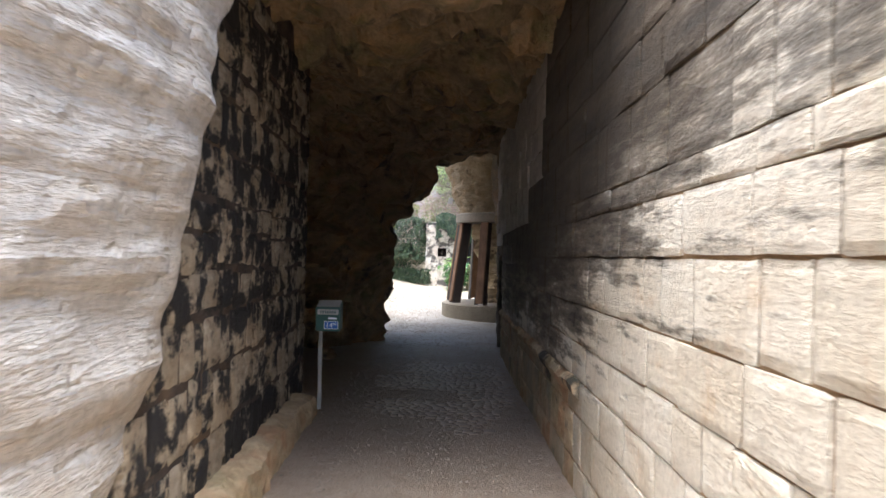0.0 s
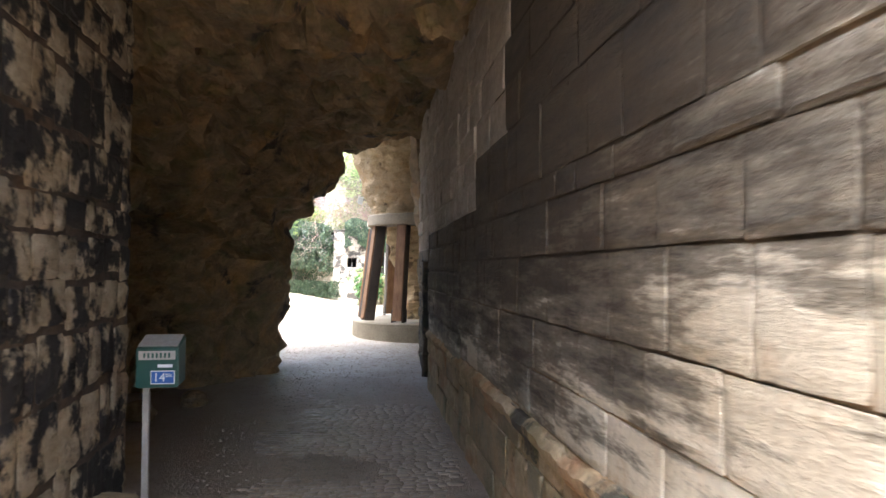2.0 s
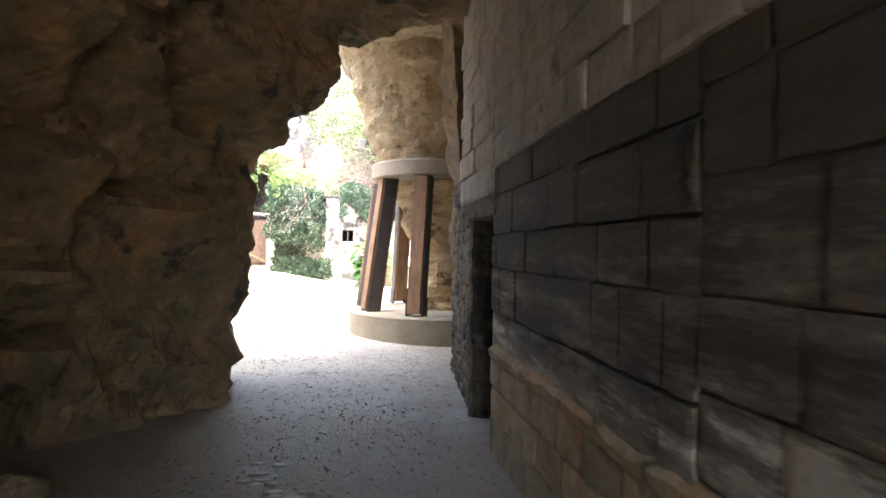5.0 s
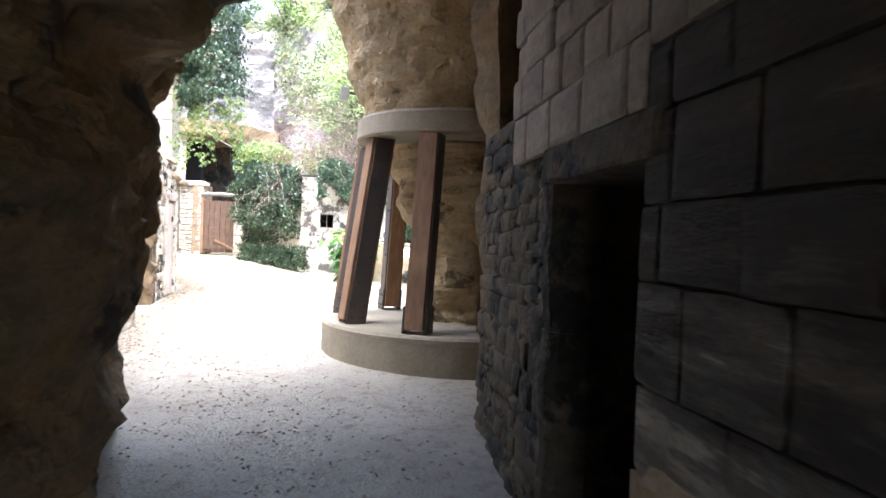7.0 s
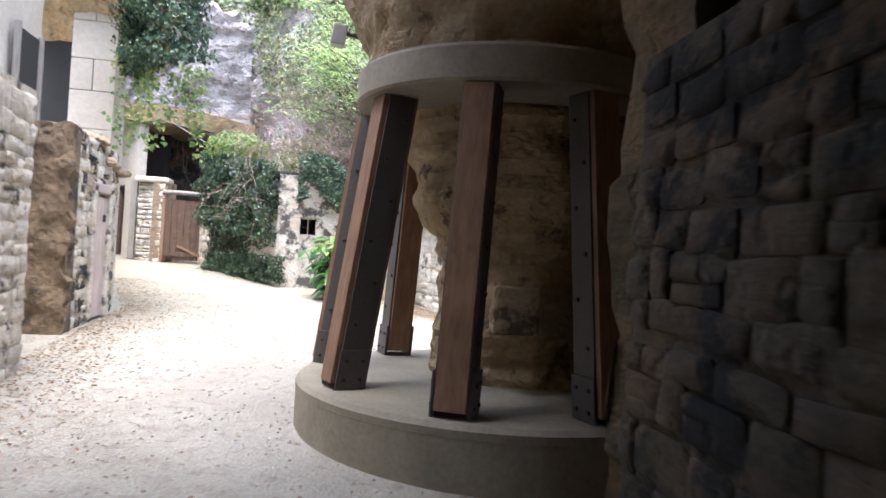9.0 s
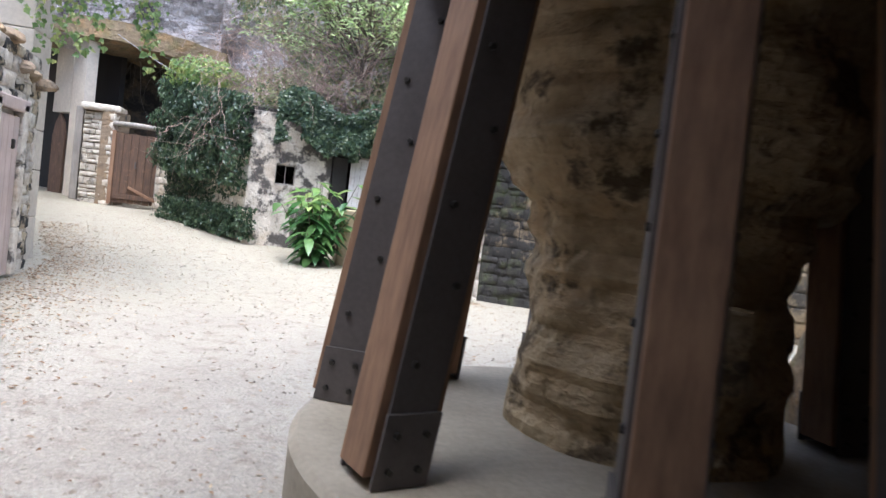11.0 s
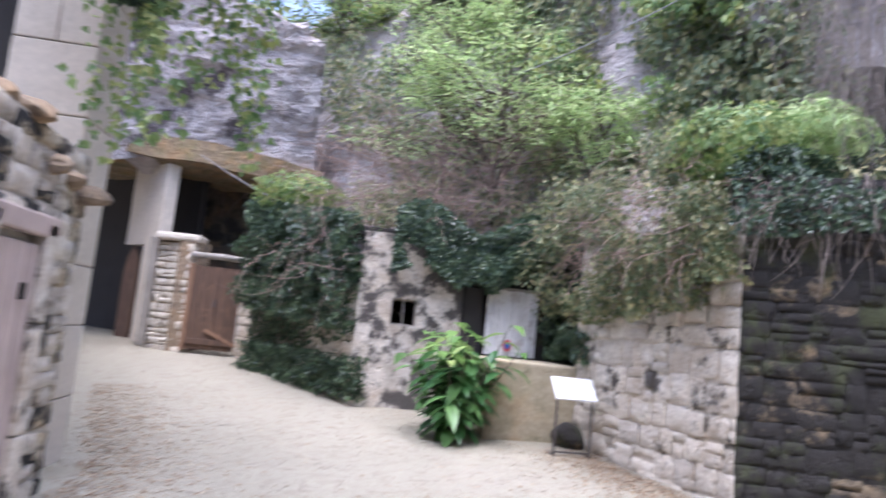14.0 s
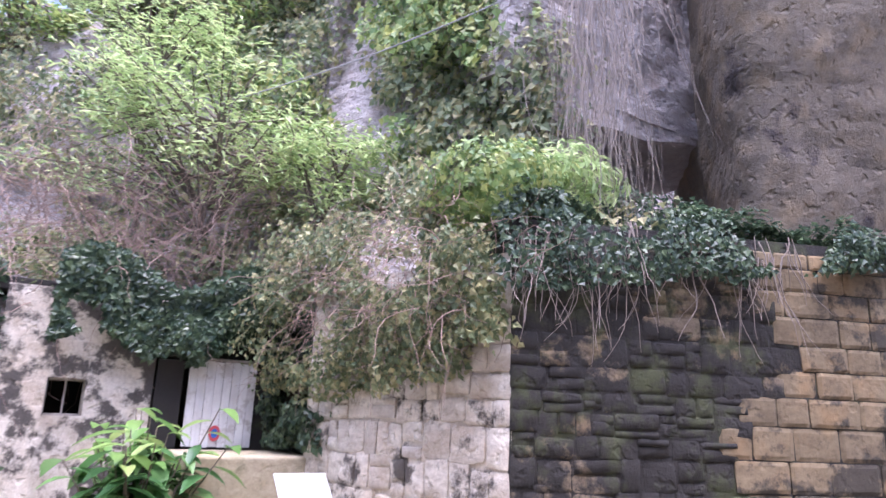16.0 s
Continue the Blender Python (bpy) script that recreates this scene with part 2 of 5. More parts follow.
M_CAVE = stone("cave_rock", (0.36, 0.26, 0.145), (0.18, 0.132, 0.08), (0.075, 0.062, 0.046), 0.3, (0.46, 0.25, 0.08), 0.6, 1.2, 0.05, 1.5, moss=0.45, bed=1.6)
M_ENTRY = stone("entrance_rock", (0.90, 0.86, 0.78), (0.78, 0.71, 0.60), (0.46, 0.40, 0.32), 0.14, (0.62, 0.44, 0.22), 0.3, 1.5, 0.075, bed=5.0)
M_PILLAR = stone("yellow_pillar_rock", (0.56, 0.45, 0.29), (0.38, 0.28, 0.155), (0.13, 0.095, 0.055), 0.36, (0.52, 0.30, 0.10), 0.4, 0.6, 0.07, 2.5)
M_COURT = stone("whitewashed_rubble", (0.78, 0.73, 0.64), (0.52, 0.45, 0.36), (0.11, 0.095, 0.08), 0.38, (0.42, 0.29, 0.16), 0.35, 0.3, 0.04, 2.2)
M_FACADE = stone("peeling_whitewash", (0.74, 0.69, 0.61), (0.50, 0.44, 0.36), (0.09, 0.08, 0.07), 0.52, (0.42, 0.3, 0.18), 0.4, 0.2, 0.03, 2.4, bed=1.0)
M_COURTDARK = stone("blackened_court_stone", (0.26, 0.20, 0.125), (0.12, 0.095, 0.065), (0.026, 0.023, 0.02), 0.84, (0.34, 0.22, 0.08), 0.4, 0.3, 0.03, 1.3, moss=0.4, vary=0.2)
M_COURTYELLOW = stone("yellow_ashlar_court", (0.25, 0.195, 0.118), (0.16, 0.122, 0.072), (0.055, 0.046, 0.033), 0.5, (0.45, 0.26, 0.1), 0.3, 0.2, 0.015, 2.0)
# brown plaster, its colour lowered to hold the shade of the block's end
M_BROWNEND = stone("shaded_brown_plaster", (0.21, 0.145, 0.085), (0.11, 0.076, 0.047), (0.035, 0.029, 0.023), 0.5, (0.34, 0.24, 0.13), 0.3, 0.15, 0.03, 1.8, bed=1.0, vary=0.12)
M_CLIFF = stone("grey_cliff_rock", (0.54, 0.49, 0.47), (0.36, 0.32, 0.31), (0.12, 0.10, 0.10), 0.36, (0.36, 0.26, 0.19), 0.4, 1.0, 0.12, 0.7, vary=0.0)
M_OVERHANG = stone("pale_overhang_rock", (0.255, 0.205, 0.145), (0.165, 0.135, 0.105), (0.075, 0.06, 0.055), 0.34, (0.36, 0.26, 0.14), 0.5, 0.2, 0.08, 0.9, vary=0.0, bed=1.2)
M_RENDER = plain("lime_render", (0.62, 0.55, 0.45), 0.9, 0, 0.35, 14, 0.004)
M_CONCRETE = plain("cast_concrete", (0.34, 0.295, 0.225), 0.85, 0, 0.45, 26, 0.004)
M_PLINTH = stone("stained_concrete_plinth", (0.46, 0.40, 0.29), (0.36, 0.31, 0.21), (0.13, 0.12, 0.075), 0.34, bump_d=0.012, stain_scale=1.4, moss=0.3)
M_BEAM = wood("brown_oak_board", (0.34, 0.20, 0.115), (0.20, 0.11, 0.065))
M_STEEL = plain("dark_painted_steel", (0.115, 0.10, 0.095), 0.55, 0.3, 0.35, 40)
M_BOLT = plain("bolt_steel", (0.06, 0.055, 0.05), 0.4, 0.7)
M_GATE = wood("old_gate_boards", (0.17, 0.095, 0.055), (0.06, 0.037, 0.027), wear=(0.15, 0.085, 0.05))
M_SHUTTER = wood("white_painted_boards", (0.80, 0.79, 0.77), (0.68, 0.67, 0.66), wear=(0.5, 0.47, 0.44))
M_PINKDOOR = wood("faded_pink_door", (0.62, 0.50, 0.44), (0.50, 0.40, 0.35))
M_GREYWOOD = wood("weathered_grey_timber", (0.42, 0.38, 0.33), (0.26, 0.23, 0.2))
M_GREEN = plain("dark_green_enamel", (0.012, 0.075, 0.058), 0.4, 0, 0.25, 20)
M_BLUE = plain("blue_enamel", (0.03, 0.12, 0.42), 0.35, 0, 0.1)
M_WHITE = plain("white_print", (0.80, 0.81, 0.82), 0.5, 0, 0.12)
M_TOPGREY = plain("dusty_grey_lid", (0.45, 0.42, 0.38), 0.7, 0, 0.4)
M_POST = plain("greyed_post", (0.36, 0.34, 0.31), 0.6, 0.1, 0.4)
M_RED = plain("faded_red_print", (0.52, 0.08, 0.09), 0.5, 0, 0.2)
M_DARK = plain("near_black", (0.03, 0.027, 0.025), 0.95)
M_GROUND = gravel("gravel_earth")
M_IVY = leafy("ivy_leaves", (0.03, 0.055, 0.034), (0.06, 0.10, 0.055), (0.13, 0.18, 0.09), 0.34)
M_IVYLIGHT = leafy("young_ivy_leaves", (0.11, 0.19, 0.065), (0.22, 0.31, 0.10), (0.40, 0.42, 0.14), 0.5)
M_ASH = leafy("ash_leaves", (0.27, 0.37, 0.14), (0.40, 0.52, 0.21), (0.58, 0.64, 0.32), 0.5)
M_LAUREL = leafy("glossy_laurel_leaves", (0.045, 0.12, 0.04), (0.085, 0.19, 0.06), (0.17, 0.30, 0.10), 0.3)
M_LAURELTOP = leafy("fresh_laurel_leaves", (0.12, 0.24, 0.06), (0.20, 0.32, 0.09), (0.34, 0.42, 0.14), 0.35)
M_CREEPER = leafy("mixed_creeper_leaves", (0.085, 0.12, 0.06), (0.19, 0.23, 0.11), (0.40, 0.36, 0.18), 0.55)
M_TWIG = plain("bramble_stems", (0.34, 0.235, 0.19), 0.8, 0, 0.3)
M_VINE = plain("dead_vine_stems", (0.25, 0.205, 0.17), 0.85, 0, 0.3)
M_BARK = plain("bark", (0.15, 0.12, 0.09), 0.9, 0, 0.5, 12, 0.01)
M_LITTER = leafy("leaf_litter", (0.16, 0.09, 0.05), (0.30, 0.20, 0.12), (0.52, 0.42, 0.30), 0.8)
M_PEBBLE = stone("pebbles", (0.42, 0.37, 0.31), (0.27, 0.23, 0.19), (0.12, 0.10, 0.085), 0.3, bump_d=0.004)
M_SETT = plain("trodden_cobble", (0.40, 0.315, 0.24), 0.4, 0, 0.55, 30, 0.004)
M_CABLE = plain("grey_cable", (0.30, 0.29, 0.28), 0.6)
M_LAMPGREY = plain("grey_lamp_housing", (0.42, 0.41, 0.39), 0.5, 0.2)

# ---- mesh helpers ----
rng = random.Random(7)


def mesh_of(name, verts, faces, material, smooth=False):
    me = bpy.data.meshes.new(name)
    me.from_pydata([tuple(v) for v in verts], [], faces)
    me.materials.append(material)
    if smooth:
        me.polygons.foreach_set("use_smooth", [True] * len(me.polygons))
    me.update()
    return me


def put(ob, parent):
    ob.parent = parent
    return ob


def part(name, bm, material, parent=None, label="", smooth=False):
    me = bpy.data.meshes.new(name)
    bm.normal_update()
    bm.to_mesh(me)
    bm.free()
    me.materials.append(material)
    if smooth:
        me.polygons.foreach_set("use_smooth", [True] * len(me.polygons))
    ob = new(name, me)
    if parent is not None:
        ob.parent = parent
    if label:
        tagged(ob, label)
    return ob


def empty(name, m=None):
    ob = new(name)
    ob.empty_display_size = 0.2
    if m is not None:
        ob.matrix_basis = m
    return ob


def box(bm, size, m=Matrix(), bevel=0.0):
    r = bmesh.ops.create_cube(bm, size=1.0, matrix=m @ Matrix.Diagonal((*size, 1)))
    if bevel:
        es = {e for v in r["verts"] for e in v.link_edges}
        bmesh.ops.bevel(bm, geom=list(es), offset=bevel, segments=2, affect="EDGES", profile=0.5)
    return bm


def boxed(size, m=Matrix(), bevel=0.006):
    return box(bmesh.new(), size, m, bevel)


def at_pos(x, y, z):
    return Matrix.Translation((x, y, z))


def tube(bm, pts, r0, r1, seg=6):
    """A tapered tube along pts."""
    rings = []
    n = len(pts)
    for i, p in enumerate(pts):
        d = (pts[min(i + 1, n - 1)] - pts[max(i - 1, 0)]).normalized()
        a = d.orthogonal().normalized()
        b = d.cross(a)
        r = r0 + (r1 - r0) * i / max(1, n - 1)
        rings.append([bm.verts.new(p + (a * math.cos(2 * math.pi * k / seg) + b * math.sin(2 * math.pi * k / seg)) * r) for k in range(seg)])
    for q, w in zip(rings, rings[1:]):
        for k in range(seg):
            bm.faces.new((q[k], q[(k + 1) % seg], w[(k + 1) % seg], w[k]))
    bm.faces.new(rings[0][::-1])
    bm.faces.new(rings[-1])


def lathe(prof, seg=64, centre=(0, 0), arc=2 * math.pi):
    """A closed ring from a closed (radius, z) profile."""
    bm = bmesh.new()
    rings = [[bm.verts.new((centre[0] + r * math.cos(arc * k / seg), centre[1] + r * math.sin(arc * k / seg), z)) for r, z in prof] for k in range(seg)]
    n = len(prof)
    for k in range(seg):
        a, b = rings[k], rings[(k + 1) % seg]
        for i in range(n):
            bm.faces.new((a[i], b[i], b[(i + 1) % n], a[(i + 1) % n]))
    return bm


def lerp_table(t, xs, ys):
    return float(np.interp(t, xs, ys))


def spline(points, s):
    """Catmull-Rom through points at s in 0..len-1."""
    n = len(points)
    i = max(0, min(n - 2, int(s)))
    f = s - i
    p0, p1, p2, p3 = (np.array(points[max(0, min(n - 1, j))], float) for j in (i - 1, i, i + 1, i + 2))
    return 0.5 * (2 * p1 + (p2 - p0) * f + (2 * p0 - 5 * p1 + 4 * p2 - p3) * f * f + (3 * p1 - p0 - 3 * p2 + p3) * f ** 3)


def rocky(p, amp, scale, strata=0.5):
    """Displacement of rock at p: broad facets, bedding and lumps."""
    q = Vector(p)
    a = noise.noise(q * scale) + 0.5 * noise.noise(q * scale * 2.3 + Vector((7, 3, 1)))
    c = noise.voronoi(q * scale * 1.1)[0][0]
    a += 0.3 * noise.noise(q * scale * 5.1 + Vector((2, 8, 4))) + 0.16 * noise.noise(q * scale * 10.3)
    s = noise.noise(Vector((q.x * scale * 0.8, q.y * scale * 0.8, q.z * scale * 5)))
    return amp * (0.8 * a + 0.9 * (c - 0.4) + strata * s)


def slabs(p):
    """Tilted broken beds: terraces across a slanting stack with torn edges."""
    q = Vector(p)
    w = 0.35 * noise.noise(q * 0.9) + 0.12 * noise.noise(q * 3.1)
    k = (0.55 * q.y + 0.83 * q.z) * 1.5 + 1.6 * w
    f = k - math.floor(k)
    step = min(1.0, f / 0.82) if f < 0.82 else 1.0 - (f - 0.82) / 0.18
    c = noise.voronoi(Vector((q.x, q.y * 0.8, q.z)) * 0.85 + Vector((w, w, 0)))[0]
    crack = min(1.0, (c[1] - c[0]) / 0.12)
    return 0.45 * (step - 0.5) - 0.45 * (1.0 - crack) + 0.2 * noise.noise(q * 0.6 + Vector((4, 4, 4)))


def rock_sheet(name, surf, nu, nv, material, amp, scale, strata=0.5, thick=0.25, parent=None, facets=0.0):
    """A sheet surf(u, v), u and v in 0..1, broken up like rock and given thickness."""
    grid = [[Vector(surf(i / nu, j / nv)) for j in range(nv + 1)] for i in range(nu + 1)]
    verts, faces = [], []
    for i in range(nu + 1):
        for j in range(nv + 1):
            du = grid[min(i + 1, nu)][j] - grid[max(i - 1, 0)][j]
            dv = grid[i][min(j + 1, nv)] - grid[i][max(j - 1, 0)]
            nn = du.cross(dv)
            nn = nn.normalized() if nn.length > 1e-6 else Vector((0, 0, 1))
            p = grid[i][j]
            shift = rocky(p, amp, scale, strata)
            if facets:
                shift += facets * slabs(p) * lerp_table(p.y, (12.4, 13.6), (1.0, 0.25))
            verts.append(p + nn * shift)
    for i in range(nu):
        for j in range(nv):
            a = i * (nv + 1) + j
            faces.append((a, a + nv + 1, a + nv + 2, a + 1))
    ob = new(name, mesh_of(name, verts, faces, material, False))
    if thick:
        so = ob.modifiers.new("thickness", "SOLIDIFY")
        so.thickness, so.offset = thick, -1.0
    if parent is not None:
        ob.parent = parent
    return ob


# ---- masonry ----
def stone_variants(material, count, rough, seed, prefix, chamfer=0.08):
    """Unit stones, 1 x 1 in x and z with the face towards -y, chamfered and uneven."""
    r = random.Random(seed)
    out = []
    for k in range(count):
        xs, zs = (-0.5, -0.40, 0.0, 0.40, 0.5), (-0.5, -0.36, 0.36, 0.5)
        verts, faces = [], []
        for z in zs:
            for x in xs:
                rim = abs(x) == 0.5 or abs(z) == 0.5
                corner = abs(x) == 0.5 and abs(z) == 0.5
                y = chamfer if rim else r.uniform(-rough, rough) * 0.3
                sx, sz = x, z
                if corner:
                    sx, sz = x * r.uniform(1 - 0.45 * rough, 1.0), z * r.uniform(1 - 0.5 * rough, 1.0)
                elif rim:
                    sx, sz = x * r.uniform(1 - 0.16 * rough, 1.0), z * r.uniform(1 - 0.24 * rough, 1.0)
                verts.append((sx + r.uniform(-1, 1) * rough * 0.05, y, sz + r.uniform(-1, 1) * rough * 0.06))
        w = len(xs)
        for j in range(len(zs) - 1):
            for i in range(w - 1):
                a = j * w + i
                faces.append((a, a + 1, a + w + 1, a + w))
        ring = [0, 1, 2, 3, 4, 9, 14, 19, 18, 17, 16, 15, 10, 5]
        lip = len(verts)
        verts += [verts[i] for i in ring]
        base = len(verts)
        verts += [(verts[i][0], 1.0, verts[i][2]) for i in ring]
        for i in range(len(ring)):
            j = (i + 1) % len(ring)
            faces.append((lip + i, base + i, base + j, lip + j))
        out.append(mesh_of(prefix, verts, faces, material, rough > 0.25))
    return out


def lay_stones(parent, a, b, z0, z1, course, length, depth, kinds, seed, skip=None, joint=0.012, wobble=0.0, proud=0.012, ragged=0.0):
    """Stones in courses on the wall face from a to b (plan), seen from the right of a->b. kinds(s, z, r) gives the mesh list."""
    r = random.Random(seed)
    a, b = Vector((*a, 0)), Vector((*b, 0))
    run = (b - a).length
    d = (b - a) / run
    rot = Matrix((d, Vector((-d.y, d.x, 0)), (0, 0, 1))).transposed().to_4x4()
    z = z0
    count = 0
    while z < z1 - 0.04:
        h = min(r.uniform(*course), z1 - z)
        if z1 - z - h < 0.07:
            h = z1 - z
        s = -r.uniform(0, length[0])
        while s < run:
            w = r.uniform(*length)
            e = min(s + w, run)
            if run - e < 0.08:
                e = run
            st = max(s, 0.0)
            s = e if e >= run else s + w
            if e - st < 0.05:
                continue
            pieces = [(st, e, z, z + h)]
            if wobble > 0.03 and r.random() < 0.25 and h > 0.14:
                k = r.uniform(0.35, 0.65)
                pieces = [(st, e, z, z + h * k), (st, e, z + h * k, z + h)]
            for (p, q, lo, hi) in pieces:
                cs, cz = (p + q) / 2, (lo + hi) / 2
                if skip and skip(cs, cz):
                    continue
                meshes = kinds(cs, cz, r)
                if meshes is None:
                    continue
                ob = new("stone", r.choice(meshes))
                out = -proud + r.uniform(-1, 1) * proud * 0.8
                tilt = Matrix.Rotation(r.uniform(-1, 1) * wobble, 4, "Y")
                c = a + d * cs
                zz = cz + r.uniform(-1, 1) * ragged
                hi += r.uniform(-0.6, 0.6) * ragged
                q += r.uniform(-0.8, 0.4) * ragged
                ob.matrix_basis = Matrix.Translation((c.x, c.y, zz)) @ rot @ Matrix.Translation((0, out, 0)) @ tilt @ Matrix.Diagonal((q - p - joint, depth, hi - lo - joint, 1))
                ob.parent = parent
                count += 1
        z += h
    return count


def slab_wall(name, a, b, z0, z1, thick, material, label, recess=0.03):
    """The core of a wall behind the face a->b (seen from its right)."""
    a, b = Vector((*a, 0)), Vector((*b, 0))
    d = (b - a).normalized()
    nrm = Vector((-d.y, d.x, 0))
    bm = bmesh.new()
    run = (b - a).length
    nx, nz = max(2, int(run / 0.35)), max(2, int((z1 - z0) / 0.35))
    front = [[bm.verts.new(a + d * (run * i / nx) + nrm * (recess + 0.4 * recess * noise.noise(Vector((i * 1.7, j * 1.3, run)))) + Vector((0, 0, z0 + (z1 - z0) * j / nz))) for j in range(nz + 1)] for i in range(nx + 1)]
    back = [[bm.verts.new(a + d * (run * i / nx) + nrm * thick + Vector((0, 0, z))) for z in (z0, z1)] for i in (0, nx)]
    for i in range(nx):
        for j in range(nz):
            bm.faces.new((front[i][j], front[i + 1][j], front[i + 1][j + 1], front[i][j + 1]))
    bm.faces.new((back[1][0], back[0][0], back[0][1], back[1][1]))
    bm.faces.new([front[i][nz] for i in range(nx + 1)] + [back[1][1], back[0][1]])
    bm.faces.new([front[0][j] for j in range(nz, -1, -1)][::-1] + [back[0][1], back[0][0]])
    bm.faces.new([front[nx][j] for j in range(nz + 1)] + [back[1][1], back[1][0]])
    bm.faces.new([front[i][0] for i in range(nx + 1)] + [back[1][0], back[0][0]])
    bmesh.ops.recalc_face_normals(bm, faces=bm.faces)
    return tagged(part(name, bm, material), label, "wall", kind="structure")


# ---- foliage helpers ----
def leaf_mesh(name, spots, size, material, shape="ivy", spread=0.5, seed=1, droop=0.3):
    """Many small folded leaves joined into one mesh. spots: (place, outward normal)."""
    r = random.Random(seed)
    shapes = {
        "ivy": [(0, 0), (-0.5, 0.35), (-0.22, 0.7), (0, 1.1), (0.22, 0.7), (0.5, 0.35)],
        "lance": [(0, 0), (-0.17, 0.4), (-0.12, 0.8), (0, 1.25), (0.12, 0.8), (0.17, 0.4)],
        "broad": [(0, 0), (-0.28, 0.35), (-0.24, 0.75), (0, 1.2), (0.24, 0.75), (0.28, 0.35)],
    }
    prof = shapes[shape]
    verts, faces = [], []
    for p, nn in spots:
        s = size * r.uniform(0.6, 1.35)
        n = (Vector(nn) + Vector((r.uniform(-1, 1), r.uniform(-1, 1), r.uniform(-0.6, 1))) * spread).normalized()
        up = Vector((r.uniform(-1, 1), r.uniform(-1, 1), r.uniform(-1, 0.5) - droop))
        t = up - n * up.dot(n)
        t = t.normalized() if t.length > 1e-4 else n.orthogonal()
        sd = n.cross(t)
        b = len(verts)
        for x, y in prof:
            verts.append(Vector(p) + (sd * x + t * y + n * (abs(x) * 0.35 - 0.12 * y * y)) * s)
        faces += [(b, b + 5, b + 4, b + 3), (b, b + 3, b + 2, b + 1)]
    return new(name, mesh_of(name, verts, faces, material))


def gauss_spots(n, c, r, seed, hollow=0.0, normal=None):
    q = random.Random(seed)
    out = []
    for _ in range(n):
        v = Vector((q.gauss(0, 1), q.gauss(0, 1), q.gauss(0, 1))).normalized()
        k = q.random() ** (1 / 3) if q.random() > hollow else q.uniform(0.8, 1.05)
        lump = 1 + 0.35 * noise.noise(v * 2.1 + Vector(c))
        p = Vector((c[0] + v.x * r[0] * k * lump, c[1] + v.y * r[1] * k * lump, c[2] + v.z * r[2] * k * lump))
        out.append((p, normal or v))
    return out


def sheet_spots(n, surf, seed, gap=0.0, scale=1.2, lift=0.12, front=None):
    """Spots over surf(u, v), thinned by noise where gap is high."""
    q = random.Random(seed)
    out = []
    tries = 0
    while len(out) < n and tries < n * 12:
        tries += 1
        u, v = q.random(), q.random()
        p = Vector(surf(u, v))
        if noise.noise(p * scale + Vector((seed, 0, 0))) < gap:
            continue
        e = 0.01
        a = Vector(surf(min(1, u + e), v)) - Vector(surf(max(0, u - e), v))
        b = Vector(surf(u, min(1, v + e))) - Vector(surf(u, max(0, v - e)))
        nn = a.cross(b)
        nn = nn.normalized() if nn.length > 1e-9 else Vector((0, -1, 0))
        if front is not None and nn.dot(Vector(front)) < 0:
            nn = -nn
        bulge = 0.5 + 0.5 * noise.noise(p * scale * 2 + Vector((0, seed, 0)))
        out.append((p + nn * (q.random() * lift * 2 * max(0.1, bulge)), nn))
    return out


def tangle(name, n, start, drift, length, r, material, seed, wander=0.5, seg=4, steps=9):
    """Loose stems: each begins at start(q) and wanders along drift(q)."""
    q = random.Random(seed)
    bm = bmesh.new()
    for _ in range(n):
        p = Vector(start(q))
        d = Vector(drift(q)).normalized()
        L = length * q.uniform(0.5, 1.3)
        pts = [p.copy()]
        for _k in range(steps):
            d = (d + Vector((q.gauss(0, 1), q.gauss(0, 1), q.gauss(0, 1))) * wander * 0.35 + Vector((0, 0, -0.03))).normalized()
            p = p + d * (L / steps)
            pts.append(p.copy())
        tube(bm, pts, r * q.uniform(0.6, 1.4), r * 0.3, seg)
    return part(name, bm, material)

# ---- ground ----
def gz(x, y):
    base = lerp_table(y, (-60, 14, 17.4, 21.5, 25, 27.5, 31, 34, 40, 80), (0, 0, 0.17, 0.31, 0.32, 0.38, 0.66, 0.8, 1.0, 1.6))
    return base + 0.025 * noise.noise(Vector((x * 0.7, y * 0.7, 0))) + 0.01 * noise.noise(Vector((x * 3, y * 3, 4)))


def build_ground():
    xs = [-80, -40, -20, -12] + [-9 + 0.2 * i for i in range(91)] + [10, 12, 20, 40, 80]
    ys = [-80, -40, -20, -10, -6] + [-4 + 0.2 * i for i in range(211)] + [42, 50, 80]
    verts = [(x, y, gz(x, y)) for y in ys for x in xs]
    w = len(xs)
    faces = [(j * w + i, j * w + i + 1, j * w + w + i + 1, j * w + w + i) for j in range(len(ys) - 1) for i in range(w - 1)]
    tagged(new("ground", mesh_of("ground", verts, faces, M_GROUND, True)), "trodden pale gravel and dusty earth path", "ground", kind="structure")


build_ground()

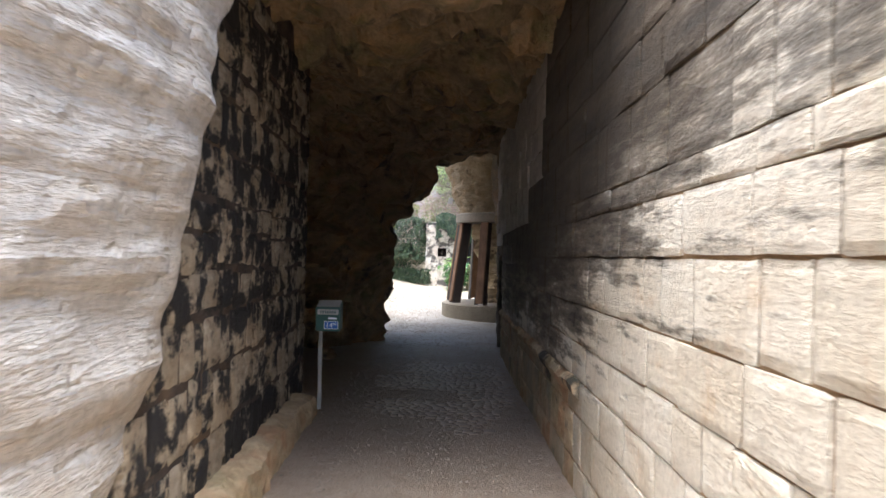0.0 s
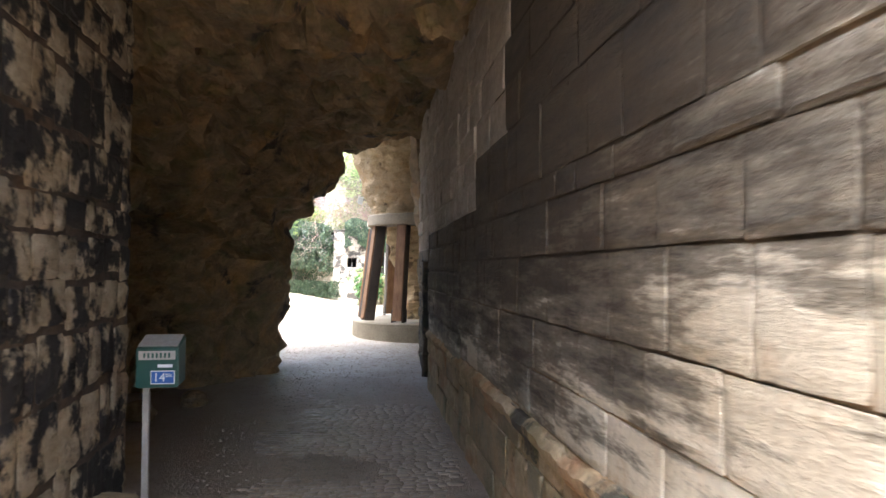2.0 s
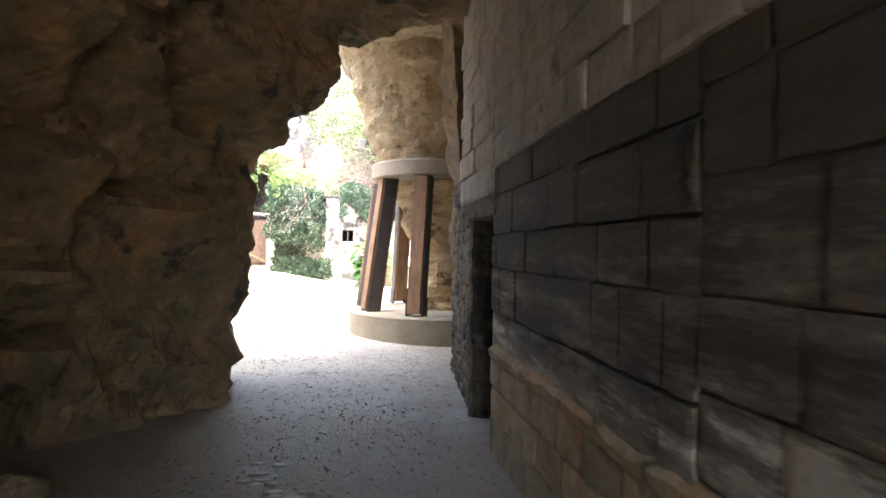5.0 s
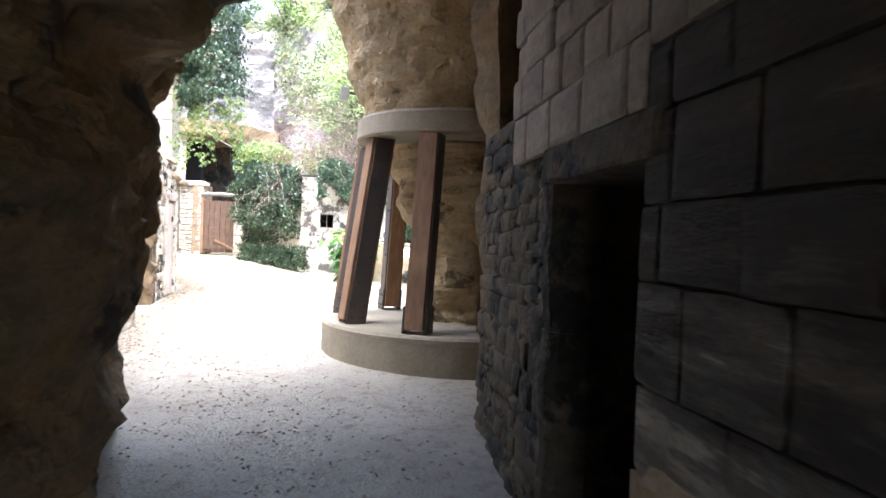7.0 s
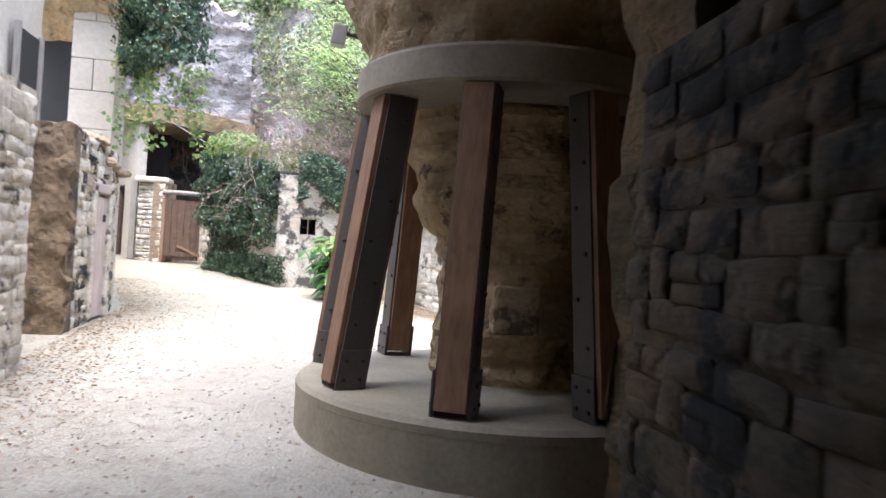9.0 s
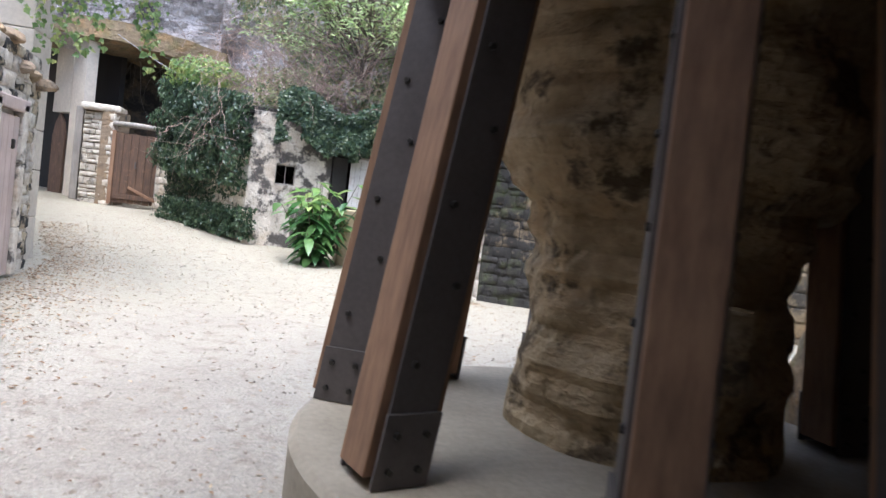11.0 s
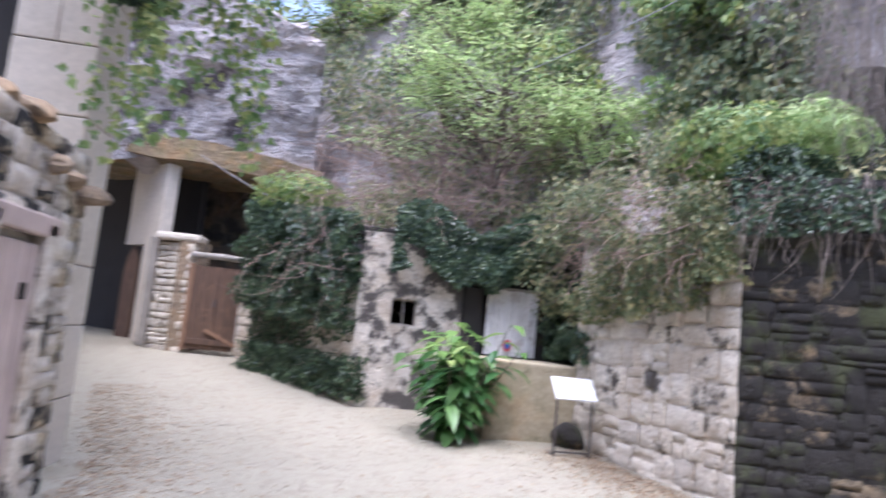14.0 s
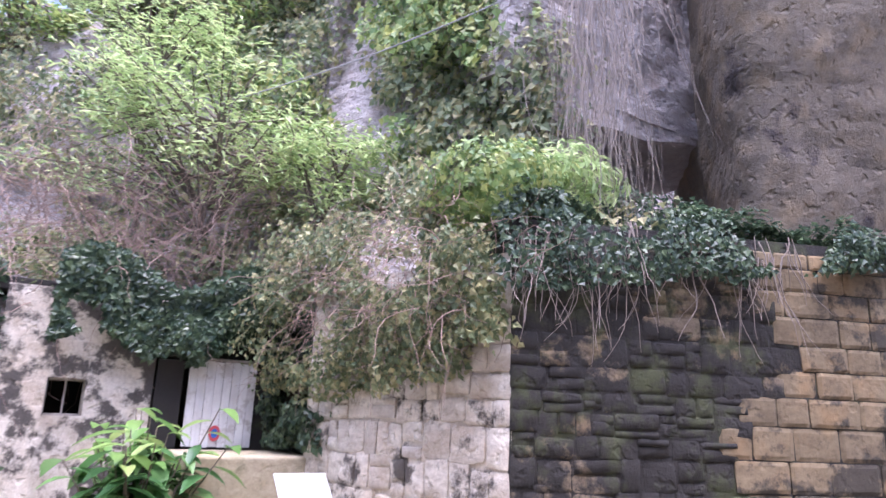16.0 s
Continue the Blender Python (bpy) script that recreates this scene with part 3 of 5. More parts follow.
# ---- tunnel rock: left cave wall, arch over the way out and ceiling ----
SECTIONS = [
    (3.25, [(-2.6, 3.6), (-2.4, 4.4), (-2.0, 5.0), (-1.3, 5.3), (-0.6, 5.4), (0.0, 5.4), (0.6, 5.4), (1.5, 5.3)]),
    (3.5, [(-2.2, -0.2), (-2.2, 1.3), (-2.1, 2.4), (-2.0, 3.2), (-1.5, 3.65), (-0.7, 3.72), (0.2, 3.7), (1.4, 3.7)]),
    (5.5, [(-2.2, -0.2), (-2.2, 1.3), (-2.1, 2.4), (-2.0, 3.2), (-1.6, 3.72), (-0.8, 3.8), (0.2, 3.78), (1.4, 3.76)]),
    (7.6, [(-3.0, -0.2), (-3.0, 1.3), (-2.9, 2.3), (-2.6, 3.2), (-1.9, 3.75), (-0.9, 3.85), (0.2, 3.8), (1.4, 3.78)]),
    (10.8, [(-2.9, -0.2), (-2.8, 1.3), (-2.6, 2.3), (-2.1, 3.2), (-1.5, 3.75), (-0.8, 3.9), (0.2, 3.9), (1.4, 3.86)]),
    (11.4, [(-4.6, -0.2), (-4.6, 1.3), (-3.9, 2.1), (-1.9, 3.1), (-1.3, 3.6), (-0.7, 3.85), (0.2, 3.9), (1.4, 3.86)]),
    (12.0, [(-2.9, -0.2), (-2.7, 1.3), (-2.3, 2.2), (-1.5, 3.1), (-1.0, 3.55), (-0.5, 3.8), (0.2, 3.88), (1.4, 3.88)]),
    (12.6, [(-2.0, -0.2), (-1.8, 1.3), (-1.6, 2.3), (-1.2, 3.1), (-0.85, 3.5), (-0.35, 3.75), (0.3, 3.85), (1.4, 3.9)]),
    (13.7, [(-1.27, -0.2), (-1.14, 1.3), (-1.08, 2.2), (-0.62, 2.85), (-0.26, 3.2), (-0.14, 3.6), (0.4, 3.74), (1.4, 3.8)]),
    (15.1, [(-1.45, -0.2), (-1.36, 1.3), (-1.26, 2.35), (-0.88, 3.0), (-0.52, 3.45), (-0.22, 3.9), (0.4, 4.1), (1.6, 4.1)]),
    (15.6, [(-2.2, -0.2), (-2.1, 1.3), (-2.0, 2.35), (-1.6, 3.2), (-1.1, 3.9), (-0.5, 4.5), (0.4, 4.7), (1.7, 4.8)]),
    (16.1, [(-4.0, -0.2), (-4.0, 1.3), (-4.0, 2.4), (-3.4, 3.8), (-2.4, 5.0), (-0.5, 5.8), (0.4, 6.0), (1.8, 6.0)]),
]


def tunnel_surface(u, v):
    s = u * (len(SECTIONS) - 1)
    y = spline([[q[0]] for q in SECTIONS], s)[0]
    k = v * 7
    i = int(min(6, k))
    row = [spline([q[1][j] for q in SECTIONS], s) for j in range(max(0, i - 1), min(7, i + 2) + 1)]
    p = spline(row, k - max(0, i - 1))
    return (p[0], y, p[1])


def grid_surface(fn, nu, nv):
    pts = [[fn(i / nu, j / nv) for j in range(nv + 1)] for i in range(nu + 1)]

    def surf(u, v):
        return pts[round(u * nu)][round(v * nv)]
    return surf


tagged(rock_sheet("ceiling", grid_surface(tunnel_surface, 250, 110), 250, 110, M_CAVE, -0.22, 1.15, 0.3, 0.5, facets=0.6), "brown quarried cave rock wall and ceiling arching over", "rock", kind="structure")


# rock at the entrance, hewn and bright
def entrance_surface(u, v):
    y, x = spline([(-5.0, -2.9), (-2.5, -2.5), (-0.3, -2.15), (1.5, -1.56), (2.6, -1.36), (3.3, -1.32), (3.5, -1.5), (3.6, -2.2)], u * 7)
    z = -0.2 + v * 5.6
    lean = lerp_table(z, (-0.2, 0.6, 1.2, 1.7, 2.6, 3.4, 5.4), (-0.34, -0.24, -0.06, 0.03, 0.16, 0.28, -0.4))
    if lean < 0 and z < 3:
        lean *= min(1.0, max(0.0, (y - 2.3) / 0.9))
    return (x + lean, y, z)


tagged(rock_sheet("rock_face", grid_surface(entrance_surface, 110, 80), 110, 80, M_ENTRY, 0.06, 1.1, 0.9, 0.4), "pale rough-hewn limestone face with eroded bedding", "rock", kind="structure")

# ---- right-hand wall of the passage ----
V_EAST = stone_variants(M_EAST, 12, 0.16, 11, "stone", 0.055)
V_LOW = stone_variants(M_LOW, 8, 0.34, 13, "stone")
V_PALE = stone_variants(M_PALE, 6, 0.08, 14, "stone")
V_DARK = stone_variants(M_DARKSTONE, 8, 0.32, 15, "stone")
V_COURT = stone_variants(M_COURT, 8, 0.34, 16, "stone")
V_CDARK = stone_variants(M_COURTDARK, 8, 0.34, 17, "stone")
V_CYEL = stone_variants(M_COURTYELLOW, 6, 0.15, 18, "stone")
V_RUB = stone_variants(M_RUB, 8, 0.34, 19, "stone")

DOOR_Y0, DOOR_Y1, DOOR_Z = 12.16, 13.1, 1.78


def e_kind(y, z, r):
    if (z > 2.12 and y > 8.15) or (z > 2.6 and y > 7.0):
        return V_PALE
    if z < 0.75 and y > 5.2 and r.random() < 0.6:
        return V_LOW
    return V_EAST


wall_e1 = slab_wall("wall_east", (1.02, 9.0), (0.98, -4.0), -0.2, 4.1, 0.5, M_JOINT, "long coursed limestone wall, pale, then sooty with the passage's shade painted in", 0.012)
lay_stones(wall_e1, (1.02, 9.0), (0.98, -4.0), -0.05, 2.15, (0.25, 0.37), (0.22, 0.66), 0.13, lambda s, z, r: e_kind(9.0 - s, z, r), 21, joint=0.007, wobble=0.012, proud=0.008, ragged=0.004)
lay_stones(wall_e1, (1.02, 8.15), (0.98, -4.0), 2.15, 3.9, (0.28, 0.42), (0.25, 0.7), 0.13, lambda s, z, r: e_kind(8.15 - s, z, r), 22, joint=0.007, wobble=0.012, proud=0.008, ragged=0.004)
lay_stones(wall_e1, (1.02, 9.0), (1.02, 8.15), 2.15, 3.9, (0.2, 0.26), (0.25, 0.5), 0.12, lambda s, z, r: V_PALE, 23, joint=0.008, proud=0.02)
wall_e2 = slab_wall("wall_east_2", (1.07, DOOR_Y0), (1.02, 9.0), -0.2, 5.0, 0.5, M_MORTAR_DARK, "sooty rubble wall under smooth pale dressed blocks")
lay_stones(wall_e2, (1.07, DOOR_Y0), (1.02, 9.0), -0.05, 2.15, (0.22, 0.34), (0.3, 0.65), 0.13, lambda s, z, r: e_kind(DOOR_Y0 - s, z, r), 24, joint=0.008, wobble=0.015, proud=0.01, ragged=0.004)
lay_stones(wall_e2, (1.07, DOOR_Y0), (1.02, 9.0), 2.15, 3.9, (0.2, 0.28), (0.25, 0.55), 0.12, lambda s, z, r: V_PALE, 25, joint=0.008, proud=0.02)
wall_e3 = slab_wall("wall_east_3", (1.12, 13.95), (1.07, DOOR_Y0), DOOR_Z + 0.16, 5.0, 0.5, M_MORTAR_DARK, "pale dressed stone wall over a low doorway")
lay_stones(wall_e3, (1.12, 13.95), (1.07, DOOR_Y0), DOOR_Z + 0.17, 4.0, (0.2, 0.28), (0.25, 0.55), 0.12, lambda s, z, r: V_PALE, 26, joint=0.008, proud=0.02)
wall_e4 = slab_wall("wall_east_4", (1.24, 15.25), (1.13, 13.1), -0.2, 2.3, 0.6, M_RUB, "rough rubble wall beside the low doorway", 0.014)
lay_stones(wall_e4, (1.24, 15.25), (1.13, 13.1), -0.05, 2.25, (0.1, 0.2), (0.14, 0.36), 0.16, lambda s, z, r: V_RUB, 27, joint=0.004, wobble=0.05, proud=0.007, ragged=0.025)
lintel = part("door_lintel", boxed((0.5, 1.15, 0.17), at_pos(1.30, 12.63, DOOR_Z + 0.085), 0.02), M_RUB)
tagged(lintel, "worn stone lintel over the low doorway", "lintel", kind="structure")
back = part("wall_recess", boxed((0.1, 1.2, 2.2), at_pos(2.2, 12.6, 0.95), 0.01), M_DARKLIME)
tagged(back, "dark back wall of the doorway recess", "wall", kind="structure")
side_a = part("wall_recess_side", boxed((1.2, 0.12, 2.2), at_pos(1.7, 12.08, 0.95), 0.01), M_DARKLIME)
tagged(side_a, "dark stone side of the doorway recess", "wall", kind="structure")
# Far side and top slab are added to shut sky light out.
side_b = part("wall_recess_north", boxed((1.0, 0.25, 2.2), at_pos(1.85, 13.25, 0.95), 0.01), M_DARKLIME)
tagged(side_b, "added dark stone far side closing the doorway recess", "wall", kind="structure")
recess_top = part("wall_recess_top", boxed((1.3, 1.7, 0.2), at_pos(1.75, 12.63, DOOR_Z + 0.29), 0.01), M_DARKLIME)
tagged(recess_top, "added dark stone slab keeping sky light out of the recess", "ceiling", kind="structure")
# rounded stone jamb
jamb = empty("door_jamb", at_pos(1.24, 13.2, 0))
tagged(jamb, "rounded worn stone jamb of stacked drums", "jamb", kind="structure")
zz = 0.0
for h in (0.36, 0.30, 0.42, 0.33, 0.37):
    bm = bmesh.new()
    rr = 0.15 + 0.02 * rng.random()
    tube(bm, [Vector((0, 0, zz + h * k)) for k in (0.0, 0.06, 0.5, 0.94, 1.0)], rr, rr, 14)
    for v in bm.verts:
        v.co += Vector((noise.noise(v.co * 5), noise.noise(v.co * 5 + Vector((3, 3, 3))), 0)) * 0.025
    part("drum", bm, M_RUB, jamb)
    zz += h


def build_ledge():
    """Rough offset along the wall where the upper courses step back."""
    bm = bmesh.new()
    rings = []
    for i in range(141):
        y = 4.9 + 7.1 * i / 140
        w = 0.055 + 0.035 * noise.noise(Vector((y * 3.1, 0, 2)))
        h = 0.80 + 0.05 * noise.noise(Vector((y * 1.1, 4, 0))) + 0.03 * noise.noise(Vector((y * 6.1, 4, 0)))
        x = 1.0 + 0.009 * (y - 4.9)
        rings.append([bm.verts.new((x + px, y, h + pz)) for px, pz in ((0.1, 0.035), (-0.3 * w, 0.02), (-w, -0.02), (-0.8 * w, -0.07), (0.0, -0.12), (0.1, -0.12))])
    for a, b in zip(rings, rings[1:]):
        for k in range(6):
            bm.faces.new((a[k], b[k], b[(k + 1) % 6], a[(k + 1) % 6]))
    bm.faces.new(rings[0])
    bm.faces.new(rings[-1][::-1])
    bmesh.ops.recalc_face_normals(bm, faces=bm.faces)
    tagged(part("trim", bm, M_LOW), "ragged stone offset along the foot of the wall", "ledge", kind="structure")


build_ledge()

# ---- left-hand masonry, with its kerb ----
wall_w = slab_wall("wall_west", (-1.42, 2.55), (-1.56, 7.7), -0.2, 4.0, 0.5, M_MORTAR_DARK, "black sooty masonry wall with pale uneven stones", 0.012)
lay_stones(wall_w, (-1.42, 2.55), (-1.56, 7.7), -0.05, 3.75, (0.2, 0.44), (0.14, 0.36), 0.14, lambda s, z, r: V_DARK, 31, joint=0.022, wobble=0.03, proud=0.005, ragged=0.03)
wall_w_end = slab_wall("wall_west_end", (-1.56, 7.72), (-3.2, 7.9), -0.2, 4.0, 0.4, M_MORTAR_DARK, "dark end of the sooty masonry wall")


def build_kerb():
    bm = bmesh.new()
    n = 110
    prof = [(0.02, -0.1), (-0.01, 0.14), (-0.03, 0.21), (-0.13, 0.24), (-0.4, 0.27), (-0.4, -0.1)]
    rings = []
    for i in range(n + 1):
        f = i / n
        y = 2.6 + 4.7 * f
        x = -1.15 - 0.2 * f
        rings.append([bm.verts.new((x + px + 0.07 * noise.noise(Vector((y * 2.6, pz * 4, 1))) + 0.03 * noise.noise(Vector((y * 9, pz * 9, 1))), y, pz + 0.06 * noise.noise(Vector((y * 2.4, px * 6, 5))) + 0.03 * noise.noise(Vector((y * 8, px * 12, 5))))) for px, pz in prof])
    for a, b in zip(rings, rings[1:]):
        for k in range(len(prof)):
            bm.faces.new((a[k], b[k], b[(k + 1) % 6], a[(k + 1) % 6]))
    bm.faces.new(rings[0])
    bm.faces.new(rings[-1][::-1])
    bmesh.ops.recalc_face_normals(bm, faces=bm.faces)
    tagged(part("kerb", bm, M_LOW), "worn earthy stone ledge along the wall foot", "kerb", kind="structure")


build_kerb()

# ---- propped pillar at the way out ----
PC = (1.55, 18.1)


def ring_of(prof, name, material, parent, label):
    bm = lathe(prof, 72)
    bmesh.ops.recalc_face_normals(bm, faces=bm.faces)
    ob = part(name, bm, material, parent, label)
    return ob


base_ring = tagged(empty("base_ring", at_pos(*PC, 0)), "low round cast concrete base on the gravel", "plinth")
ring_of([(0.0, -0.3), (1.55, -0.3), (1.55, 0.46), (0.0, 0.46)], "drum_wall", M_CONCRETE, base_ring, "")
ring_of([(0.0, 0.462), (1.552, 0.462), (1.552, 0.51), (1.52, 0.54), (0.0, 0.54)], "top_slab", M_CONCRETE, base_ring, "")
top_ring = tagged(ring_of([(0.6, 2.62), (1.20, 2.62), (1.22, 2.64), (1.22, 2.84), (1.19, 2.87), (0.6, 2.87)], "top_ring", M_CONCRETE, None, ""), "round cast concrete collar carrying the rock overhead", "collar")
top_ring.matrix_basis = at_pos(*PC, 0)


def build_prop():
    """A raking post: timber board faces between two bolted steel plates. Local x points outward."""
    post = empty("prop_post")
    tagged(post, "raking oak post between bolted dark steel plates", "post", "posts round the pillar")
    r0, r1, z0, z1 = 1.34, 1.06, 0.54, 2.62
    shear = Matrix(((1, 0, (r1 - r0) / (z1 - z0), 0), (0, 1, 0, 0), (0, 0, 1, 0), (0, 0, 0, 1)))
    mid, hgt = (z0 + z1) / 2, z1 - z0
    place = Matrix.Translation((r0 - (r1 - r0) / (z1 - z0) * z0, 0, 0)) @ shear
    part("timber", boxed((0.27, 0.2, hgt - 0.05), place @ at_pos(0, 0, mid + 0.02), 0.006), M_BEAM, post, "brown oak beam")
    for sgn in (-1, 1):
        pl = part("steel_plate", boxed((0.20, 0.016, hgt - 0.02), place @ at_pos(-0.005, sgn * 0.108, mid), 0.002), M_STEEL, post, "dark bolted steel plate")
        foot = part("foot_plate", boxed((0.225, 0.016, 0.27), place @ at_pos(-0.005, sgn * 0.124, z0 + 0.14), 0.002), M_STEEL, post, "steel foot plate with four bolts")
        for k in range(6):
            bm = bmesh.new()
            c = place @ Vector((-0.005 + 0.045 * (-1) ** k, 0, z0 + 0.45 + 0.29 * k))
            tube(bm, [c + Vector((0, sgn * 0.112, 0)), c + Vector((0, sgn * 0.130, 0))], 0.017, 0.013, 6)
            part("bolt", bm, M_BOLT, pl)
        for dx in (-0.06, 0.06):
            for dz in (0.07, 0.2):
                bm = bmesh.new()
                c = place @ Vector((-0.005 + dx, 0, z0 + dz))
                tube(bm, [c + Vector((0, sgn * 0.129, 0)), c + Vector((0, sgn * 0.146, 0))], 0.016, 0.013, 6)
                part("bolt", bm, M_BOLT, foot)
    return post


# angle of each post about the pillar, and the shift of its foot from the ring
PROPS = ((198, 0.05, 0.0), (244, 0.0, 0.0), (284, 0.0, 0.0), (325, 0.0, 0.0), (5, 0.0, 0.0), (45, 0.0, 0.0), (85, 0.0, 0.0), (102, -0.39, -0.14), (155, -0.06, 0.03))
prop = build_prop()
for k, (ang, dx, dy) in enumerate(PROPS):
    spot = at_pos(PC[0] + dx, PC[1] + dy, 0) @ Matrix.Rotation(radians(ang), 4, "Z")
    if k:
        copy_thing(prop, spot)
    else:
        prop.matrix_basis = spot


def pillar_core(u, v):
    a = u * 2 * math.pi
    z = 0.5 + v * 2.3
    r = lerp_table(z, (0.5, 0.7, 1.4, 1.7, 1.85, 2.8), (0.60, 0.56, 0.58, 0.62, 0.74, 0.82))
    return (PC[0] + 0.2 + 1.18 * r * math.cos(a), PC[1] + 0.2 + r * math.sin(a), z)


tagged(rock_sheet("rock_pillar", grid_surface(pillar_core, 72, 44), 72, 44, M_PILLAR, 0.10, 1.6, 0.6, 0.0), "eroded yellow limestone pillar inside the ring of posts", "pillar", kind="structure")


def pillar_head(u, v):
    a = u * 2 * math.pi
    z = 2.86 + v * 2.4
    r = lerp_table(z, (2.86, 3.1, 3.6, 4.1, 4.7, 5.3), (1.1, 1.14, 1.28, 1.5, 1.8, 2.1))
    return (PC[0] + r * math.cos(a), PC[1] + r * math.sin(a), z)


tagged(rock_sheet("rock_head", grid_surface(pillar_head, 100, 44), 100, 44, M_PILLAR, 0.12, 1.3, 0.4, 0.0), "flaring yellow rock mass resting on the concrete collar", "rock", kind="structure")


# rock to the side of the pillar, closing the passage
def side_rock(u, v):
    x, y = spline([(1.5, 15.2), (2.4, 15.6), (3.3, 16.6), (3.7, 18.2), (4.4, 19.6), (6.5, 19.8), (9.5, 18.5)], u * 6)
    z = -0.2 + v * 6.5
    return (x - 0.1 * z, y - 0.1 * z, z)


tagged(rock_sheet("rock_side", grid_surface(side_rock, 80, 50), 80, 50, M_CAVE, 0.15, 0.9, 0.4, 0.4), "dark rock wall beside the propped pillar", "rock", kind="structure")
# Out-of-view roof; its west reach is set to shade the base.
tagged(rock_sheet("rock_roof", grid_surface(lambda u, v: (-0.25 + 4.45 * u, 15.2 + 3.8 * v, 5.0 + 0.3 * v), 30, 30), 30, 30, M_PILLAR, 0.15, 0.9, 0.4, 0.6), "unseen rock roof over the pillar, stretched west to shade the base", "rock", kind="structure")

tagged(rock_sheet("rock_shoulder", grid_surface(lambda u, v: (1.5 - 0.25 * u + 0.1 * v, 15.2 - 1.5 * u, 2.2 + 3.0 * v), 30, 50), 30, 50, M_CAVE, 0.07, 1.2, 0.4, 0.5), "dark rock resting on the rubble wall", "rock", kind="structure")

# ---- courtyard: left wall and block ----
wall_l = slab_wall("wall_court_west", (-2.30, 15.9), (-2.45, 19.6), -0.1, 2.75, 0.5, M_COURT, "grey rubble stone wall at the court's edge", 0.014)
lay_stones(wall_l, (-2.30, 15.9), (-2.45, 19.6), 0.0, 2.7, (0.1, 0.2), (0.14, 0.36), 0.13, lambda s, z, r: V_COURT, 41, joint=0.004, wobble=0.06, proud=0.006, ragged=0.025)
BX0, BX1, BY0, BY1, BZ = -3.6, -2.74, 21.4, 24.0, 2.72
block_side = slab_wall("wall_block_side", (BX1 + 0.02, BY0 + 0.02), (BX1 - 0.16, BY1), 0.0, BZ, 0.8, M_COURT, "rubble stone wall with a blocked pale doorway", 0.014)
lay_stones(block_side, (BX1 + 0.02, BY0 + 0.05), (BX1 - 0.16, BY1), 0.12, BZ, (0.1, 0.2), (0.13, 0.34), 0.14, lambda s, z, r: V_COURT if r.random() < 0.6 else V_DARK, 42, skip=lambda s, z: 1.0 < s < 1.85 and z < 2.1, joint=0.004, wobble=0.05, proud=0.006, ragged=0.025)
block_end = slab_wall("wall_block_end", (BX0, BY0 - 0.05), (BX1 + 0.03, BY0 - 0.05), 0.0, BZ - 0.03, 0.3, M_BROWNEND, "brown crumbling end of the rubble wall", 0.02)
tagged(rock_sheet("wall_block_plaster", grid_surface(lambda u, v: (BX0 + (BX1 + 0.05 - BX0 + 0.09 * noise.noise(Vector((3, 1, v * 9))) + 0.05 * noise.noise(Vector((3, 1, v * 23)))) * u, BY0 - 0.07, 0.05 + (BZ - 0.03 + 0.06 * noise.noise(Vector((u * 5, 2, 0)))) * v), 50, 110), 50, 110, M_BROWNEND, 0.05, 2.9, 0.05, 0.12), "brown crumbling plaster on the wall's end, darkened with its shade", "wall", kind="structure")

# ---- courtyard: right-hand walls ----
CX, CY = 2.86, 24.85
wall_r1 = slab_wall("wall_court_north", (2.2, 27.6), (CX, CY), 0.0, 3.25, 0.8, M_COURT, "whitewashed rubble retaining wall under brambles", 0.02)
lay_stones(wall_r1, (2.2, 27.6), (CX, CY), 0.15, 3.2, (0.16, 0.34), (0.16, 0.44), 0.16, lambda s, z, r: V_COURT, 51, joint=0.005, wobble=0.07, proud=0.009, ragged=0.03)
wall_r2 = slab_wall("wall_court_east", (CX, CY), (9.2, 22.4), 0.0, 3.55, 0.8, M_COURTDARK, "black stained rubble wall turning to yellow ashlar", 0.01)
lay_stones(wall_r2, (CX, CY), (9.2, 22.4), 0.15, 3.45, (0.15, 0.28), (0.12, 0.42), 0.15, lambda s, z, r: V_CDARK if s < 2.3 + 0.3 * math.sin(z * 3) else None, 52, joint=0.004, wobble=0.05, proud=0.005, ragged=0.022)
lay_stones(wall_r2, (CX, CY), (9.2, 22.4), 0.15, 3.45, (0.2, 0.3), (0.26, 0.52), 0.15, lambda s, z, r: V_CYEL if s > 2.15 + 0.3 * math.sin(z * 3) else None, 53, joint=0.006, wobble=0.01, proud=0.01)

# ---- cliff round the court ----
CLIFF = [(-16, 30), (-12, 38), (-8, 40.5), (-4.5, 38.5), (-1.8, 34.6), (0.6, 32.2), (3.0, 30.0), (4.1, 27.6), (4.75, 26.2), (5.3, 28.2), (7, 29.5), (10, 29)]


def cliff_surface(u, v):
    x, y = spline(CLIFF, u * (len(CLIFF) - 1))
    z = -0.2 + v * 11.0
    lean = lerp_table(z, (-0.2, 3, 6, 8, 11), (0, 0.2, 0.6, 1.6, 4.0))
    # quarry mouth behind the gate
    q = ((x + 4.3) / 1.75) ** 2 + (max(0.0, z - 2.6) / 2.3) ** 2
    y += 5.0 * min(1.0, max(0.0, (1.15 - q) / 0.3))
    return (x - 0.1 * lean, y + lean, z)


tagged(rock_sheet("cliff", grid_surface(cliff_surface, 230, 90), 230, 90, M_CLIFF, 0.35, 0.5, 0.3, 0.6), "grey weathered limestone cliff behind the court", "cliff", kind="structure")


